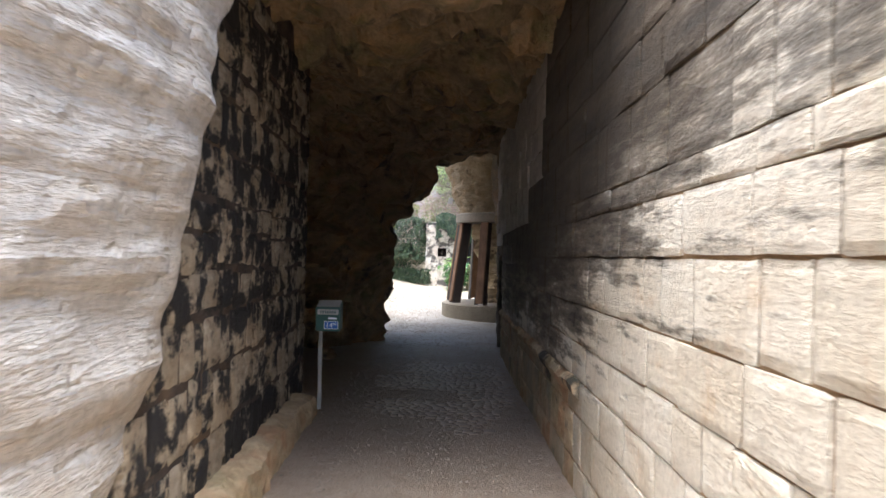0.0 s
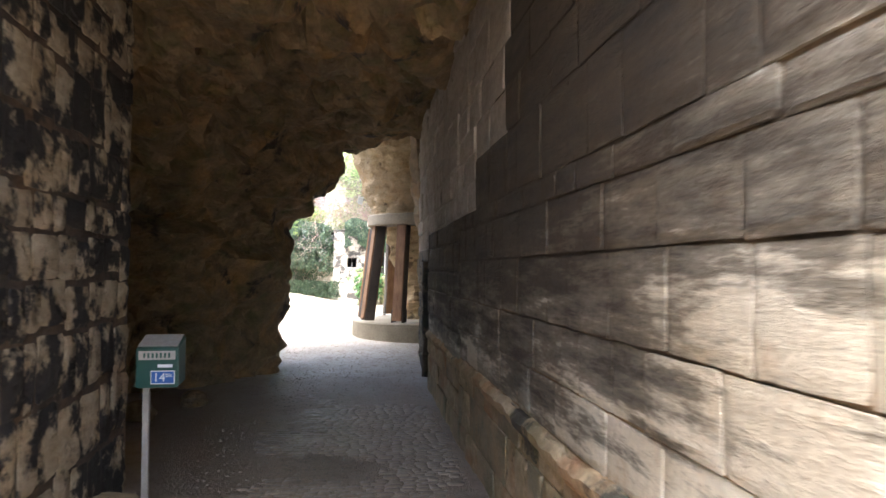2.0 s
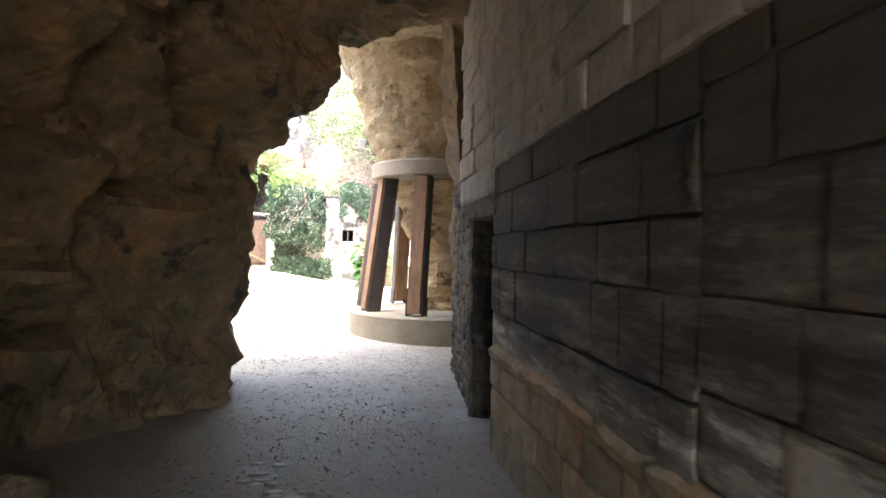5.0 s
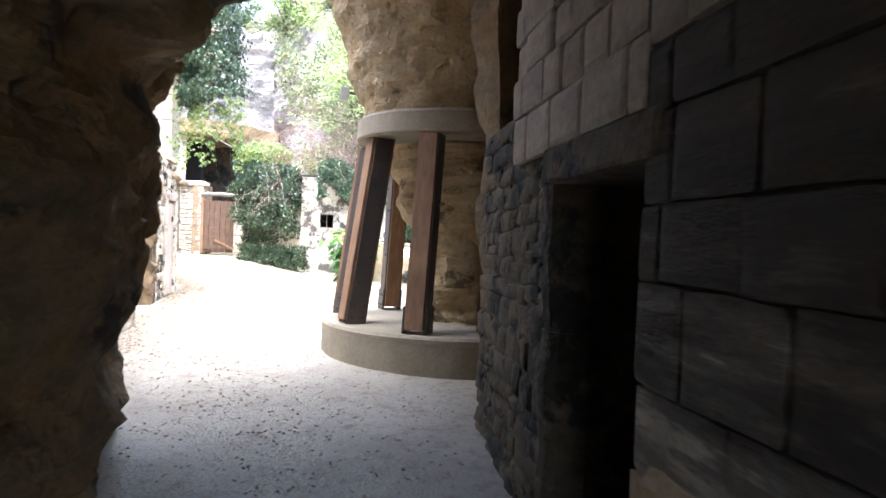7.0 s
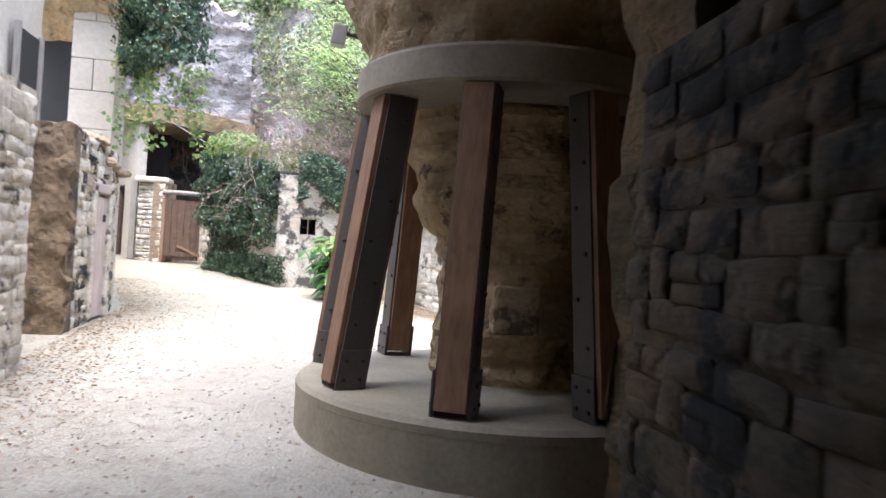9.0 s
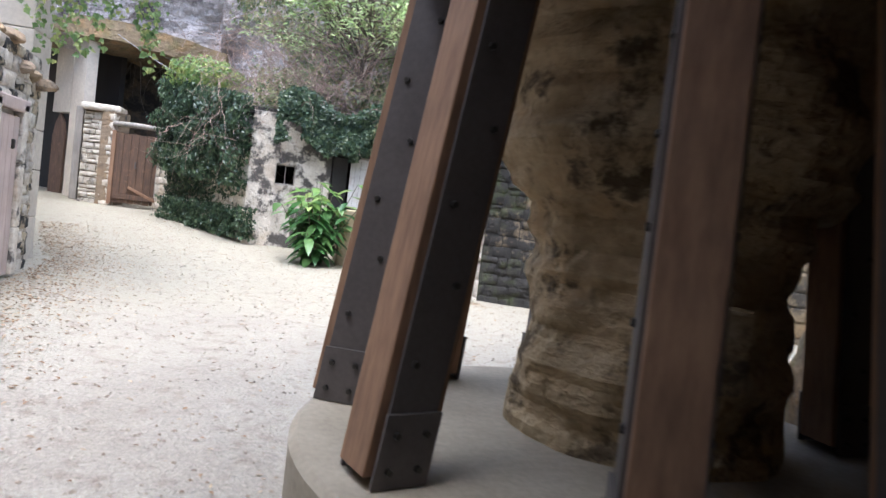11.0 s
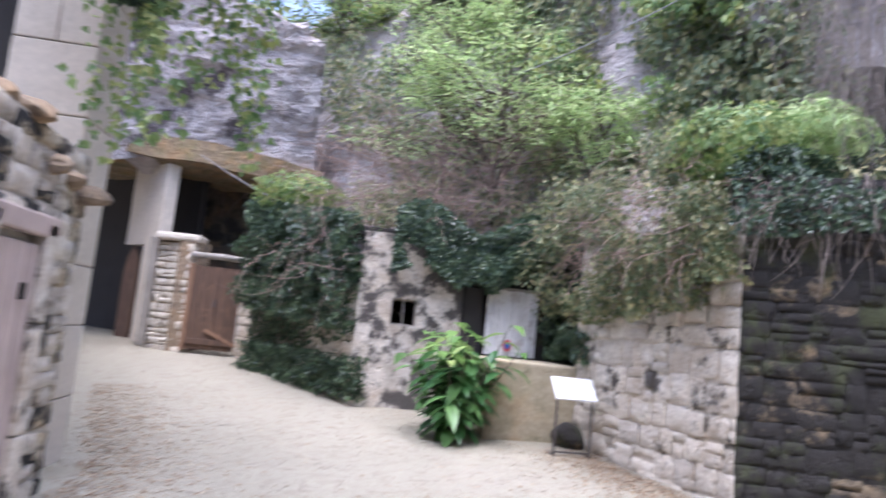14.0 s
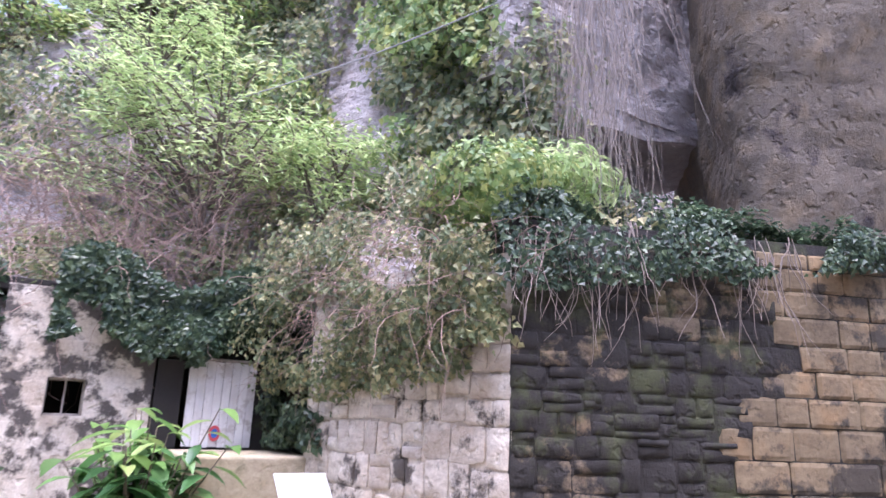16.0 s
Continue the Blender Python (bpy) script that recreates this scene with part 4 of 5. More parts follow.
def overhang_surface(u, v):
    x, y = spline([(9.6, 28.6), (7.6, 26.4), (6.75, 25.2), (7.5, 24.5), (9, 23.8), (12, 22.4)], u * 5)
    z = 2.8 + v * 7.5
    lean = lerp_table(z, (2.8, 4, 6, 8, 10.3), (-1.0, -0.7, 0.3, 2.0, 3.8))
    return (x - 0.45 * lean, y - 0.35 * lean, z)


tagged(rock_sheet("rock_overhang", grid_surface(overhang_surface, 70, 70), 70, 70, M_OVERHANG, 0.12, 0.8, 0.06, 0.5), "pale bulging limestone overhang above the wall", "rock", kind="structure")


# Hidden slab added to block sky light from above the cave.
tagged(rock_sheet("rock_cave_roof", grid_surface(lambda u, v: (4.2 + 5.0 * u, 26.6 + 5.2 * v, 6.2 + 0.5 * u), 20, 20), 20, 20, M_CLIFF, 0.15, 0.8, 0.3, 0.6), "hidden rock roof added to keep the small cave dark", "rock", kind="structure")

tagged(rock_sheet("rock_cave_back", grid_surface(lambda u, v: (3.2 + 13.0 * u, 30.8 - 0.6 * v, 2.0 + 9.6 * v), 50, 50), 50, 50, M_CLIFF, 0.2, 0.7, 0.4, 0.6), "dark rock at the back of the small cave", "rock", kind="structure")
tagged(rock_sheet("rock_cave_brow", grid_surface(lambda u, v: (4.0 + 5.0 * u, 26.6 - 0.6 * v, 6.1 + 5.2 * v), 50, 50), 50, 50, M_CLIFF, 0.15, 0.8, 0.3, 0.5), "dark rock brow over the small cave", "rock", kind="structure")
# ---- facade under the brambles ----
FY = 28.9
fac_a = slab_wall("wall_facade", (-0.75, FY + 0.1), (-0.24, FY + 0.07), 0.2, 3.1, 0.35, M_FACADE, "crumbling whitewashed facade with a small window")
fac_b = slab_wall("wall_facade_mid", (0.14, FY + 0.05), (0.82, FY), 0.2, 3.1, 0.35, M_FACADE, "crumbling whitewashed facade beside the shutter")
fac_c = slab_wall("wall_facade_sill", (-0.25, FY + 0.07), (0.15, FY + 0.05), 0.2, 1.72, 0.35, M_FACADE, "whitewashed facade below the small window")
fac_d = slab_wall("wall_facade_head", (-0.25, FY + 0.07), (0.15, FY + 0.05), 2.12, 3.1, 0.35, M_FACADE, "stained facade above the small window")
# Near-black sheet: the interior's darkness is put into its colour.
fac_back = slab_wall("wall_facade_back", (-0.9, FY + 1.2), (3.2, FY + 1.2), 0.2, 3.0, 0.2, M_DARK, "near-black sheet painted as the unlit interior behind the facade openings")
fac_roof = tagged(part("wall_facade_roof", boxed((4.2, 1.4, 0.15), at_pos(1.15, FY + 0.85, 3.1), 0.02), M_COURTDARK), "earth-covered slab on top of the ruined facade", "roof", kind="structure")
fac_e = slab_wall("wall_facade_right", (2.02, FY), (3.1, FY), 0.2, 3.05, 0.35, M_COURTDARK, "dark rubble facade behind ivy")
fac_f = slab_wall("wall_facade_top", (0.81, FY), (2.03, FY), 2.44, 3.05, 0.35, M_COURTDARK, "dark rubble over the shutter")
plinth = part("plinth", boxed((1.42, 1.25, 1.2), at_pos(1.70, 28.15, 0.80), 0.025), M_PLINTH)
tagged(plinth, "stained concrete plinth in front of the facade", "plinth", kind="structure")

# white plank shutter
shutter = empty("shutter", at_pos(1.195, FY - 0.03, 1.42))
tagged(shutter, "white painted plank shutter with peeling paint, closed", "shutter")
for k in range(8):
    part("board", boxed((0.095, 0.025, 0.98 + 0.01 * (k % 3)), at_pos(0.05 + 0.1 * k, 0.004 * (k % 2), 0.495), 0.004), M_SHUTTER, shutter)
part("top_rail", boxed((0.84, 0.05, 0.035), at_pos(0.4, -0.01, 1.01), 0.006), M_GREYWOOD, shutter, "grey weathered top rail")
ring = lathe([(0.055, 0.0), (0.09, 0.0), (0.09, 0.008), (0.055, 0.008)], 20)
bmesh.ops.recalc_face_normals(ring, faces=ring.faces)
sg = part("round_sign", ring, M_RED, shutter, "faded red ring sign")
sg.matrix_basis = at_pos(0.36, -0.026, 0.16) @ Matrix.Rotation(radians(90), 4, "X") @ Matrix.Diagonal((0.75, 1.0, 1, 1))
disc = bmesh.new()
bmesh.ops.create_circle(disc, cap_ends=True, radius=0.055, segments=18)
dk = part("sign_face", disc, M_BLUE, sg, "blue sign face")
dk.matrix_basis = at_pos(0, 0, 0.004)
dark_post = part("door_post", boxed((0.3, 0.06, 1.0), at_pos(1.0, FY + 0.06, 1.9), 0.01), M_DARK)
tagged(dark_post, "near-black upright board beside the shutter", "post", kind="structure")
wf = empty("window_1", at_pos(-0.05, FY + 0.2, 1.92))
tagged(wf, "small dark square window in the facade", "window", kind="structure")
for nm, sz, ps in (("frame_side", (0.03, 0.05, 0.42), (-0.185, 0, 0)), ("frame_side", (0.03, 0.05, 0.42), (0.185, 0, 0)), ("frame_top", (0.36, 0.05, 0.03), (0, 0, 0.19)), ("frame_bottom", (0.36, 0.05, 0.03), (0, 0, -0.19)), ("bar", (0.02, 0.02, 0.38), (0.0, 0, 0))):
    part(nm, boxed(sz, at_pos(*ps), 0.004), M_GREYWOOD, wf)

# information lectern
lect = empty("lectern", at_pos(1.95, 26.85, gz(1.95, 26.85)))
tagged(lect, "small slanted white information panel on thin dark legs", "lectern")
panel = part("panel", boxed((0.52, 0.36, 0.025), at_pos(0, 0, 0.80) @ Matrix.Rotation(radians(42), 4, "X"), 0.006), M_WHITE, lect, "white information panel")
for sx in (-0.22, 0.22):
    part("leg", boxed((0.025, 0.025, 0.72), at_pos(sx, -0.06, 0.36), 0.003), M_STEEL, lect)
    part("foot", boxed((0.025, 0.34, 0.02), at_pos(sx, 0.06, 0.012), 0.003), M_STEEL, lect)
part("crossbar", boxed((0.44, 0.02, 0.02), at_pos(0, -0.06, 0.05), 0.003), M_STEEL, lect)
stone_b = bmesh.new()
bmesh.ops.create_icosphere(stone_b, subdivisions=3, radius=0.22)
for v in stone_b.verts:
    v.co *= 1 + 0.25 * noise.noise(v.co * 5)
    v.co.z *= 0.85
bo = part("boulder", stone_b, M_COURTDARK)
bo.matrix_basis = at_pos(2.12, 27.4, gz(2.1, 27.4) + 0.12)
tagged(bo, "mossy dark boulder against the plinth", "boulder")

# low garden wall, gate pillar, gate
low = slab_wall("wall_garden", (-3.05, 33.0), (-0.72, 29.05), 0.3, 2.3, 0.35, M_COURT, "low whitewashed wall beneath ivy")
lay_stones(low, (-3.05, 33.0), (-0.72, 29.05), 0.55, 2.25, (0.14, 0.26), (0.18, 0.45), 0.1, lambda s, z, r: V_COURT, 62, joint=0.012, wobble=0.03, proud=0.012)
pil_w = slab_wall("wall_gate_pillar", (-4.82, 33.3), (-4.08, 33.0), 0.5, 3.0, 0.6, M_MORTAR, "rough rubble gate pillar with a capstone")
lay_stones(pil_w, (-4.82, 33.3), (-4.08, 33.0), 0.7, 2.95, (0.12, 0.24), (0.16, 0.4), 0.13, lambda s, z, r: V_COURT, 63, joint=0.015, wobble=0.04, proud=0.02)
pil_s = slab_wall("wall_gate_pillar_side", (-4.08, 33.0), (-3.95, 33.6), 0.5, 3.0, 0.3, M_MORTAR, "rubble side of the gate pillar")
lay_stones(pil_s, (-4.08, 33.0), (-3.95, 33.6), 0.7, 2.95, (0.14, 0.24), (0.2, 0.4), 0.13, lambda s, z, r: V_COURT, 64, joint=0.015, wobble=0.03, proud=0.02)
cap = part("capstone", boxed((0.9, 0.75, 0.16), at_pos(-4.42, 33.4, 3.06), 0.05), M_COURT)
tagged(cap, "worn capstone on the gate pillar", "capstone", kind="structure")
gate = empty("gate", at_pos(-4.08, 33.0, gz(-4, 33) + 0.03))
tagged(gate, "weathered brown plank gate, shut under a grey log", "gate")
for k in range(6):
    part("plank", boxed((0.165, 0.03, 1.68 - 0.02 * (k % 2)), at_pos(0.16 + 0.172 * k, 0.004 * (k % 2), 0.9), 0.005), M_GATE, gate)
part("stile", boxed((0.09, 0.06, 1.75), at_pos(0.03, -0.02, 0.9), 0.008), M_BEAM, gate, "brown gate stile")
part("bottom_rail", boxed((1.0, 0.05, 0.12), at_pos(0.6, -0.03, 0.22), 0.006), M_GATE, gate)
part("brace", boxed((0.7, 0.04, 0.07), at_pos(0.75, -0.04, 0.32) @ Matrix.Rotation(radians(24), 4, "Y"), 0.006), M_BEAM, gate)
part("latch", boxed((0.03, 0.05, 0.16), at_pos(0.55, -0.03, 1.0), 0.006), M_STEEL, gate, "iron latch")
bm = bmesh.new()
tube(bm, [Vector((-4.1, 33.0, 2.72)), Vector((-3.5, 33.0, 2.735)), Vector((-2.85, 33.0, 2.71))], 0.07, 0.06, 10)
log = tagged(part("gate_log", bm, M_GREYWOOD, None, "", True), "grey weathered log laid across over the gate", "beam")
gp = part("gate_post", boxed((0.16, 0.16, 2.1), at_pos(-2.98, 33.05, 1.72), 0.02), M_GREYWOOD)
tagged(gp, "old grey timber post at the gate's side", "post")
pole = part("timber_post", boxed((0.17, 0.14, 2.25), at_pos(-4.96, 33.5, 1.92), 0.012), M_GREYWOOD)
tagged(pole, "upright grey timber beside the rubble pillar", "post")

# cream rendered building end and its passage
r_wall = slab_wall("wall_render", (-5.55, 34.65), (-5.1, 34.05), 0.5, 4.75, 0.3, M_RENDER, "smooth cream rendered wall beside the passage")
r_head = slab_wall("wall_render_head", (-6.12, 35.25), (-5.56, 34.65), 2.95, 6.2, 0.3, M_RENDER, "cream render over the pointed door")
# Passage darkness painted as a near-black end sheet.
rb = slab_wall("wall_passage_end", (-10.5, 39.6), (-4.6, 35.4), 0.5, 5.5, 0.2, M_DARK, "near-black sheet standing for the passage's shade behind the pointed door")
dr = bmesh.new()
pts = [(0, 0), (0.62, 0), (0.62, 1.5), (0.5, 1.85), (0.31, 2.08), (0.12, 1.85), (0, 1.5)]
fr = [dr.verts.new((x, 0, z)) for x, z in pts]
bk = [dr.verts.new((x, 0.06, z)) for x, z in pts]
dr.faces.new(fr)
dr.faces.new(bk[::-1])
for i in range(7):
    dr.faces.new((fr[i], bk[i], bk[(i + 1) % 7], fr[(i + 1) % 7]))
bmesh.ops.recalc_face_normals(dr, faces=dr.faces)
door = part("door_1", dr, M_GATE)
door.matrix_basis = at_pos(-6.05, 35.25, gz(-6, 35)) @ Matrix.Rotation(math.atan2(-0.6, 0.55), 4, "Z")
tagged(door, "dark pointed-arch wooden door, closed", "door", kind="structure")

# cream house behind the left block, with its pier
h_wall = slab_wall("wall_house", (-3.9, 15.8), (-3.95, 23.7), 0.0, 7.0, 0.3, M_RENDER, "tall cream rendered house wall")
win_h = empty("window_2", at_pos(-3.86, 23.0, 3.55))
tagged(win_h, "deep grey window recess in the rendered wall", "window", kind="structure")
part("pane", boxed((0.04, 0.7, 1.2), at_pos(-0.03, 0, 0), 0.004), M_DARK, win_h, "dark pane")
for sy in (-0.38, 0.38):
    part("frame_side", boxed((0.07, 0.07, 1.3), at_pos(0.0, sy, 0), 0.006), M_GREYWOOD, win_h)
part("sill", boxed((0.14, 0.86, 0.06), at_pos(0.03, 0, -0.66), 0.006), M_PALE, win_h, "stone sill")
pier = empty("pier", at_pos(-3.48, 24.75, 0.3))
tagged(pier, "square pier of large dressed cream blocks", "pier", kind="structure")
pz = 0.0
for k, h in enumerate((0.55, 0.6, 0.5, 0.62, 0.55, 0.6, 0.5, 0.6, 0.6, 0.6)):
    if k % 2:
        part("block", boxed((0.66, 0.66, h - 0.008), at_pos(0, 0, pz + h / 2), 0.012), M_RENDER, pier)
    else:
        part("block", boxed((0.325, 0.66, h - 0.008), at_pos(-0.167, 0, pz + h / 2), 0.012), M_RENDER, pier)
        part("block", boxed((0.325, 0.66, h - 0.008), at_pos(0.167, 0, pz + h / 2), 0.012), M_RENDER, pier)
    pz += h
# The gap's shade is painted on as a near-black sheet.
slot = slab_wall("wall_slot", (-5.2, 24.9), (-3.6, 24.9), 0.3, 6.0, 0.2, M_DARK, "near-black sheet standing for the shade in the gap behind the pier")
tagged(rock_sheet("rock_ledge", grid_surface(lambda u, v: (-4.6 + 2.2 * u, 24.0 + 0.9 * math.sin(v * 3.0) * -1 + 0.9, 4.55 + 1.9 * v), 30, 26), 30, 26, M_PILLAR, 0.16, 1.2, 0.5, 0.5), "brown rock ledge over the pier", "rock", kind="structure")
link = slab_wall("wall_house_back", (-3.45, 25.5), (-7.2, 33.6), 0.2, 5.2, 0.4, M_RENDER, "cream wall between the pier and the gate")
for_rock = rock_sheet("rock_brow", grid_surface(lambda u, v: (-7.6 + 5.6 * u, 33.9 - 0.9 * v + 0.5 * u, 4.1 + 0.8 * math.sin(u * 3.1) + 3.6 * v), 50, 30), 50, 30, M_CLIFF, 0.22, 0.9, 0.5, 0.8)
tagged(for_rock, "grey rock brow over the quarry mouth", "rock", kind="structure")

# Added back wall; its black colour stands for the mouth's shade.
slab_wall("wall_cave", (-5.6, 36.6), (-1.6, 36.2), 0.3, 6.0, 0.3, M_MORTAR_DARK, "near-black wall painted as the shade inside the quarry mouth")
# Vault stretched beyond the mouth to keep sky light off the passage.
tagged(rock_sheet("rock_vault", grid_surface(lambda u, v: (-11.0 + 9.2 * u, 33.9 + 6.0 * v, 4.9 + 0.4 * math.sin(u * 3.1)), 30, 20), 30, 20, M_CAVE, 0.15, 0.9, 0.3, 0.5), "rock vault of the quarry mouth", "rock", kind="structure")
# blocked pale door in the block's side
bd = empty("door_2", at_pos(BX1 - 0.05, BY0 + 1.42, 0.35))
tagged(bd, "faded pinkish plank door in pale stone jambs, closed", "door", kind="structure")
for k in range(4):
    part("plank", boxed((0.04, 0.135, 1.62), at_pos(-0.005, -0.21 + 0.14 * k, 0.82), 0.004), M_PINKDOOR, bd)
for sy, hs in ((-0.36, (0.62, 0.5, 0.66)), (0.36, (0.5, 0.66, 0.62))):
    q = 0.0
    for h in hs:
        part("jamb_stone", boxed((0.10, 0.14, h - 0.01), at_pos(0.0, sy, q + h / 2), 0.012), M_COURT, bd)
        q += h
part("lintel", boxed((0.10, 0.9, 0.13), at_pos(0.0, 0, 1.75), 0.015), M_PINKDOOR, bd)
part("ring_handle", boxed((0.05, 0.04, 0.1), at_pos(0.02, 0.12, 1.35), 0.012), M_BOLT, bd, "iron handle")
# ragged coping on the block
cop = bmesh.new()
for k in range(16):
    bmesh.ops.create_icosphere(cop, subdivisions=2, radius=0.14, matrix=at_pos(BX1 - 0.2 - 0.06 * rng.random() - 0.3 * (k % 2), BY0 + 0.2 + 0.165 * k, BZ - 0.02 - 0.02 * k * (k > 8) + 0.05 * rng.random()) @ Matrix.Diagonal((1.7, 1.1, 0.6, 1)))
for v in cop.verts:
    v.co += Vector((noise.noise(v.co * 4), noise.noise(v.co * 4 + Vector((5, 5, 5))), noise.noise(v.co * 4 + Vector((9, 1, 5))))) * 0.07
tagged(part("coping", cop, M_MORTAR), "crumbling mortared top of the rubble wall", "coping", kind="structure")

# spotlight on the rock
sp = empty("spotlight", at_pos(0.17, 18.6, 3.27) @ Matrix.Rotation(radians(8), 4, "Y"))
tagged(sp, "small grey floodlight box fixed to the rock", "lamp")
part("housing", boxed((0.12, 0.12, 0.17), Matrix(), 0.012), M_LAMPGREY, sp)
part("bracket", boxed((0.35, 0.03, 0.03), at_pos(0.2, 0, 0.03), 0.004), M_STEEL, sp, "steel bracket")
cb = part("carved_block", boxed((0.34, 0.12, 0.34), at_pos(1.5, 17.52, 1.14), 0.02), M_PILLAR)
tagged(cb, "square carved stone block set in the rock pillar", "block")

# ---- number sign in the passage ----
sign = empty("number_sign", at_pos(-1.187, 7.15, 0.39) @ Matrix.Scale(0.88, 4))
tagged(sign, "dark green box sign with a blue number plate on a post", "sign")
part("post", boxed((0.045, 0.04, 0.98), at_pos(-0.10, 0.02, 0.15), 0.004), M_POST, sign, "greyed metal post")
bm = bmesh.new()
sec = [(-0.09, 0.60), (-0.09, 0.88), (0.12, 0.95), (0.12, 0.62)]
l = [bm.verts.new((-0.145, y, z)) for y, z in sec]
r = [bm.verts.new((0.145, y, z)) for y, z in sec]
bm.faces.new(l[::-1])
bm.faces.new(r)
for i in range(4):
    bm.faces.new((l[i], l[(i + 1) % 4], r[(i + 1) % 4], r[i]))
bmesh.ops.recalc_face_normals(bm, faces=bm.faces)
bmesh.ops.bevel(bm, geom=list(bm.edges), offset=0.008, segments=2, affect="EDGES")
body = part("box", bm, M_GREEN, sign, "dark green enamelled box")
lid = part("lid", boxed((0.27, 0.2, 0.006), at_pos(0, 0.015, 0.925) @ Matrix.Rotation(radians(18.4), 4, "X"), 0.002), M_TOPGREY, body, "dusty grey lid")
band = part("title_band", boxed((0.25, 0.004, 0.062), at_pos(0, -0.094, 0.83), 0.001), M_TOPGREY, body, "pale worn title strip")
for k in range(7):
    part("letter_bar", boxed((0.014, 0.003, 0.035), at_pos(-0.085 + 0.028 * k, -0.098, 0.83), 0.0008), M_GREEN, band)
part("strip", boxed((0.10, 0.004, 0.022), at_pos(0.055, -0.094, 0.755), 0.001), M_WHITE, body, "white strip")
plate = part("number_plate", boxed((0.165, 0.006, 0.095), at_pos(0.04, -0.094, 0.675), 0.003), M_WHITE, body, "white-edged blue number plate")
part("plate_field", boxed((0.152, 0.004, 0.082), at_pos(0.04, -0.097, 0.675), 0.002), M_BLUE, plate, "blue enamel field")


def lettering(text, size, m, material, parent, name):
    cu = bpy.data.curves.new(name, "FONT")
    cu.body, cu.size, cu.extrude = text, size, 0.0012
    cu.align_x, cu.align_y = "CENTER", "CENTER"
    tmp = bpy.data.objects.new(name, cu)
    scene.collection.objects.link(tmp)
    me = bpy.data.meshes.new_from_object(tmp.evaluated_get(bpy.context.evaluated_depsgraph_get()))
    bpy.data.objects.remove(tmp)
    me.materials.append(material)
    ob = new(name, me)
    ob.parent = parent
    ob.matrix_basis = m
    return ob


up = Matrix.Rotation(radians(90), 4, "X")
lettering("14", 0.085, at_pos(0.018, -0.1005, 0.672) @ up, M_WHITE, plate, "number")
lettering("bis", 0.042, at_pos(0.083, -0.1005, 0.69) @ up, M_WHITE, plate, "suffix")


# ---- plants ----
def stuff(ob, label, category):
    return tagged(ob, label, category, kind="stuff")


def bank_surface(u, v):
    """Earth bank between the court walls and the cliff."""
    x = -0.9 + 5.6 * u
    y0 = lerp_table(x, (-0.9, 2.1, 2.7, 4.7), (29.2, 28.6, 25.6, 24.6))
    y1 = lerp_table(x, (-0.9, 0.6, 3.0, 4.1, 4.7), (33.6, 32.2, 30.0, 27.8, 26.4))
    z0 = lerp_table(x, (-0.9, 2.0, 2.8, 4.7), (2.9, 2.9, 3.05, 3.4))
    return (x, y0 + (y1 - y0) * v, z0 + lerp_table(x, (3.4, 4.5), (1.5, 0.1)) * v + 0.25 * noise.noise(Vector((x, v * 4, 2))))


tagged(rock_sheet("bank", grid_surface(bank_surface, 50, 30), 50, 30, M_CLIFF, 0.12, 1.0, 0.2, 0.3), "grey overgrown rock bank above the walls", "bank", kind="structure")


def ivy_left(u, v):
    x = -2.75 + 2.0 * u
    y = 32.3 - 3.1 * u
    z = 0.85 + v * (3.0 - 0.5 * u)
    return (x, y - 0.35 * math.sin(v * 2.6) * (1 - 0.3 * u), z)


stuff(leaf_mesh("ivy", sheet_spots(11000, ivy_left, 3, -0.5, 1.3, 0.32, (0.5, -0.8, 0.2)), 0.085, M_IVY, "ivy", 0.55, 4), "dense dark glossy ivy covering the garden wall", "ivy")
stuff(leaf_mesh("ivy", gauss_spots(1600, (-1.9, 31.3, 3.9), (0.8, 0.6, 0.4), 5, 0.6), 0.085, M_IVYLIGHT, "ivy", 0.6, 6), "lighter young ivy on top of the garden wall", "ivy")
stuff(leaf_mesh("ivy", sheet_spots(3600, lambda u, v: (-2.6 + 2.1 * u, 32.0 - 2.9 * u - 0.2, 0.6 + 0.6 * v), 7, -0.45, 1.5, 0.25, (0.5, -0.8, 0.2)), 0.07, M_IVY, "ivy", 0.6, 8), "dark ivy spreading at the wall foot", "ivy")
stuff(leaf_mesh("ivy", sheet_spots(6200, lambda u, v: (-0.3 + 2.4 * u, FY - 0.14, 2.48 + 0.95 * v - 0.05 * u + 0.2 * math.sin(u * 9)), 9, -0.3, 1.6, 0.22, (0, -1, 0.2)), 0.065, M_IVY, "ivy", 0.5, 10), "dark ivy hanging over the facade", "ivy")


def creeper_slope(u, v):
    x = 2.3 + 0.65 * u
    y = lerp_table(u, (0, 0.3, 1), (28.6, 27.2, 24.8))
    z = 2.0 + 0.35 * u + v * (1.9 - 0.1 * u)
    return (x - 0.22 * math.sin(v * 3.0), y - 0.1 + 0.5 * v * v, z)


stuff(leaf_mesh("creeper", sheet_spots(9500, creeper_slope, 11, -0.05, 1.3, 0.4, (-0.9, -0.4, 0.3)), 0.06, M_CREEPER, "ivy", 0.7, 12), "mixed green and yellowing creeper over the retaining wall", "creeper")
stuff(leaf_mesh("ivy", sheet_spots(2600, lambda u, v: (2.2 + 0.25 * u, 28.7 - 1.5 * u, 1.5 + 1.6 * v), 13, -0.1, 1.6, 0.2, (-0.7, -0.7, 0.1)), 0.075, M_IVY, "ivy", 0.5, 14), "dark ivy beside the white shutter", "ivy")
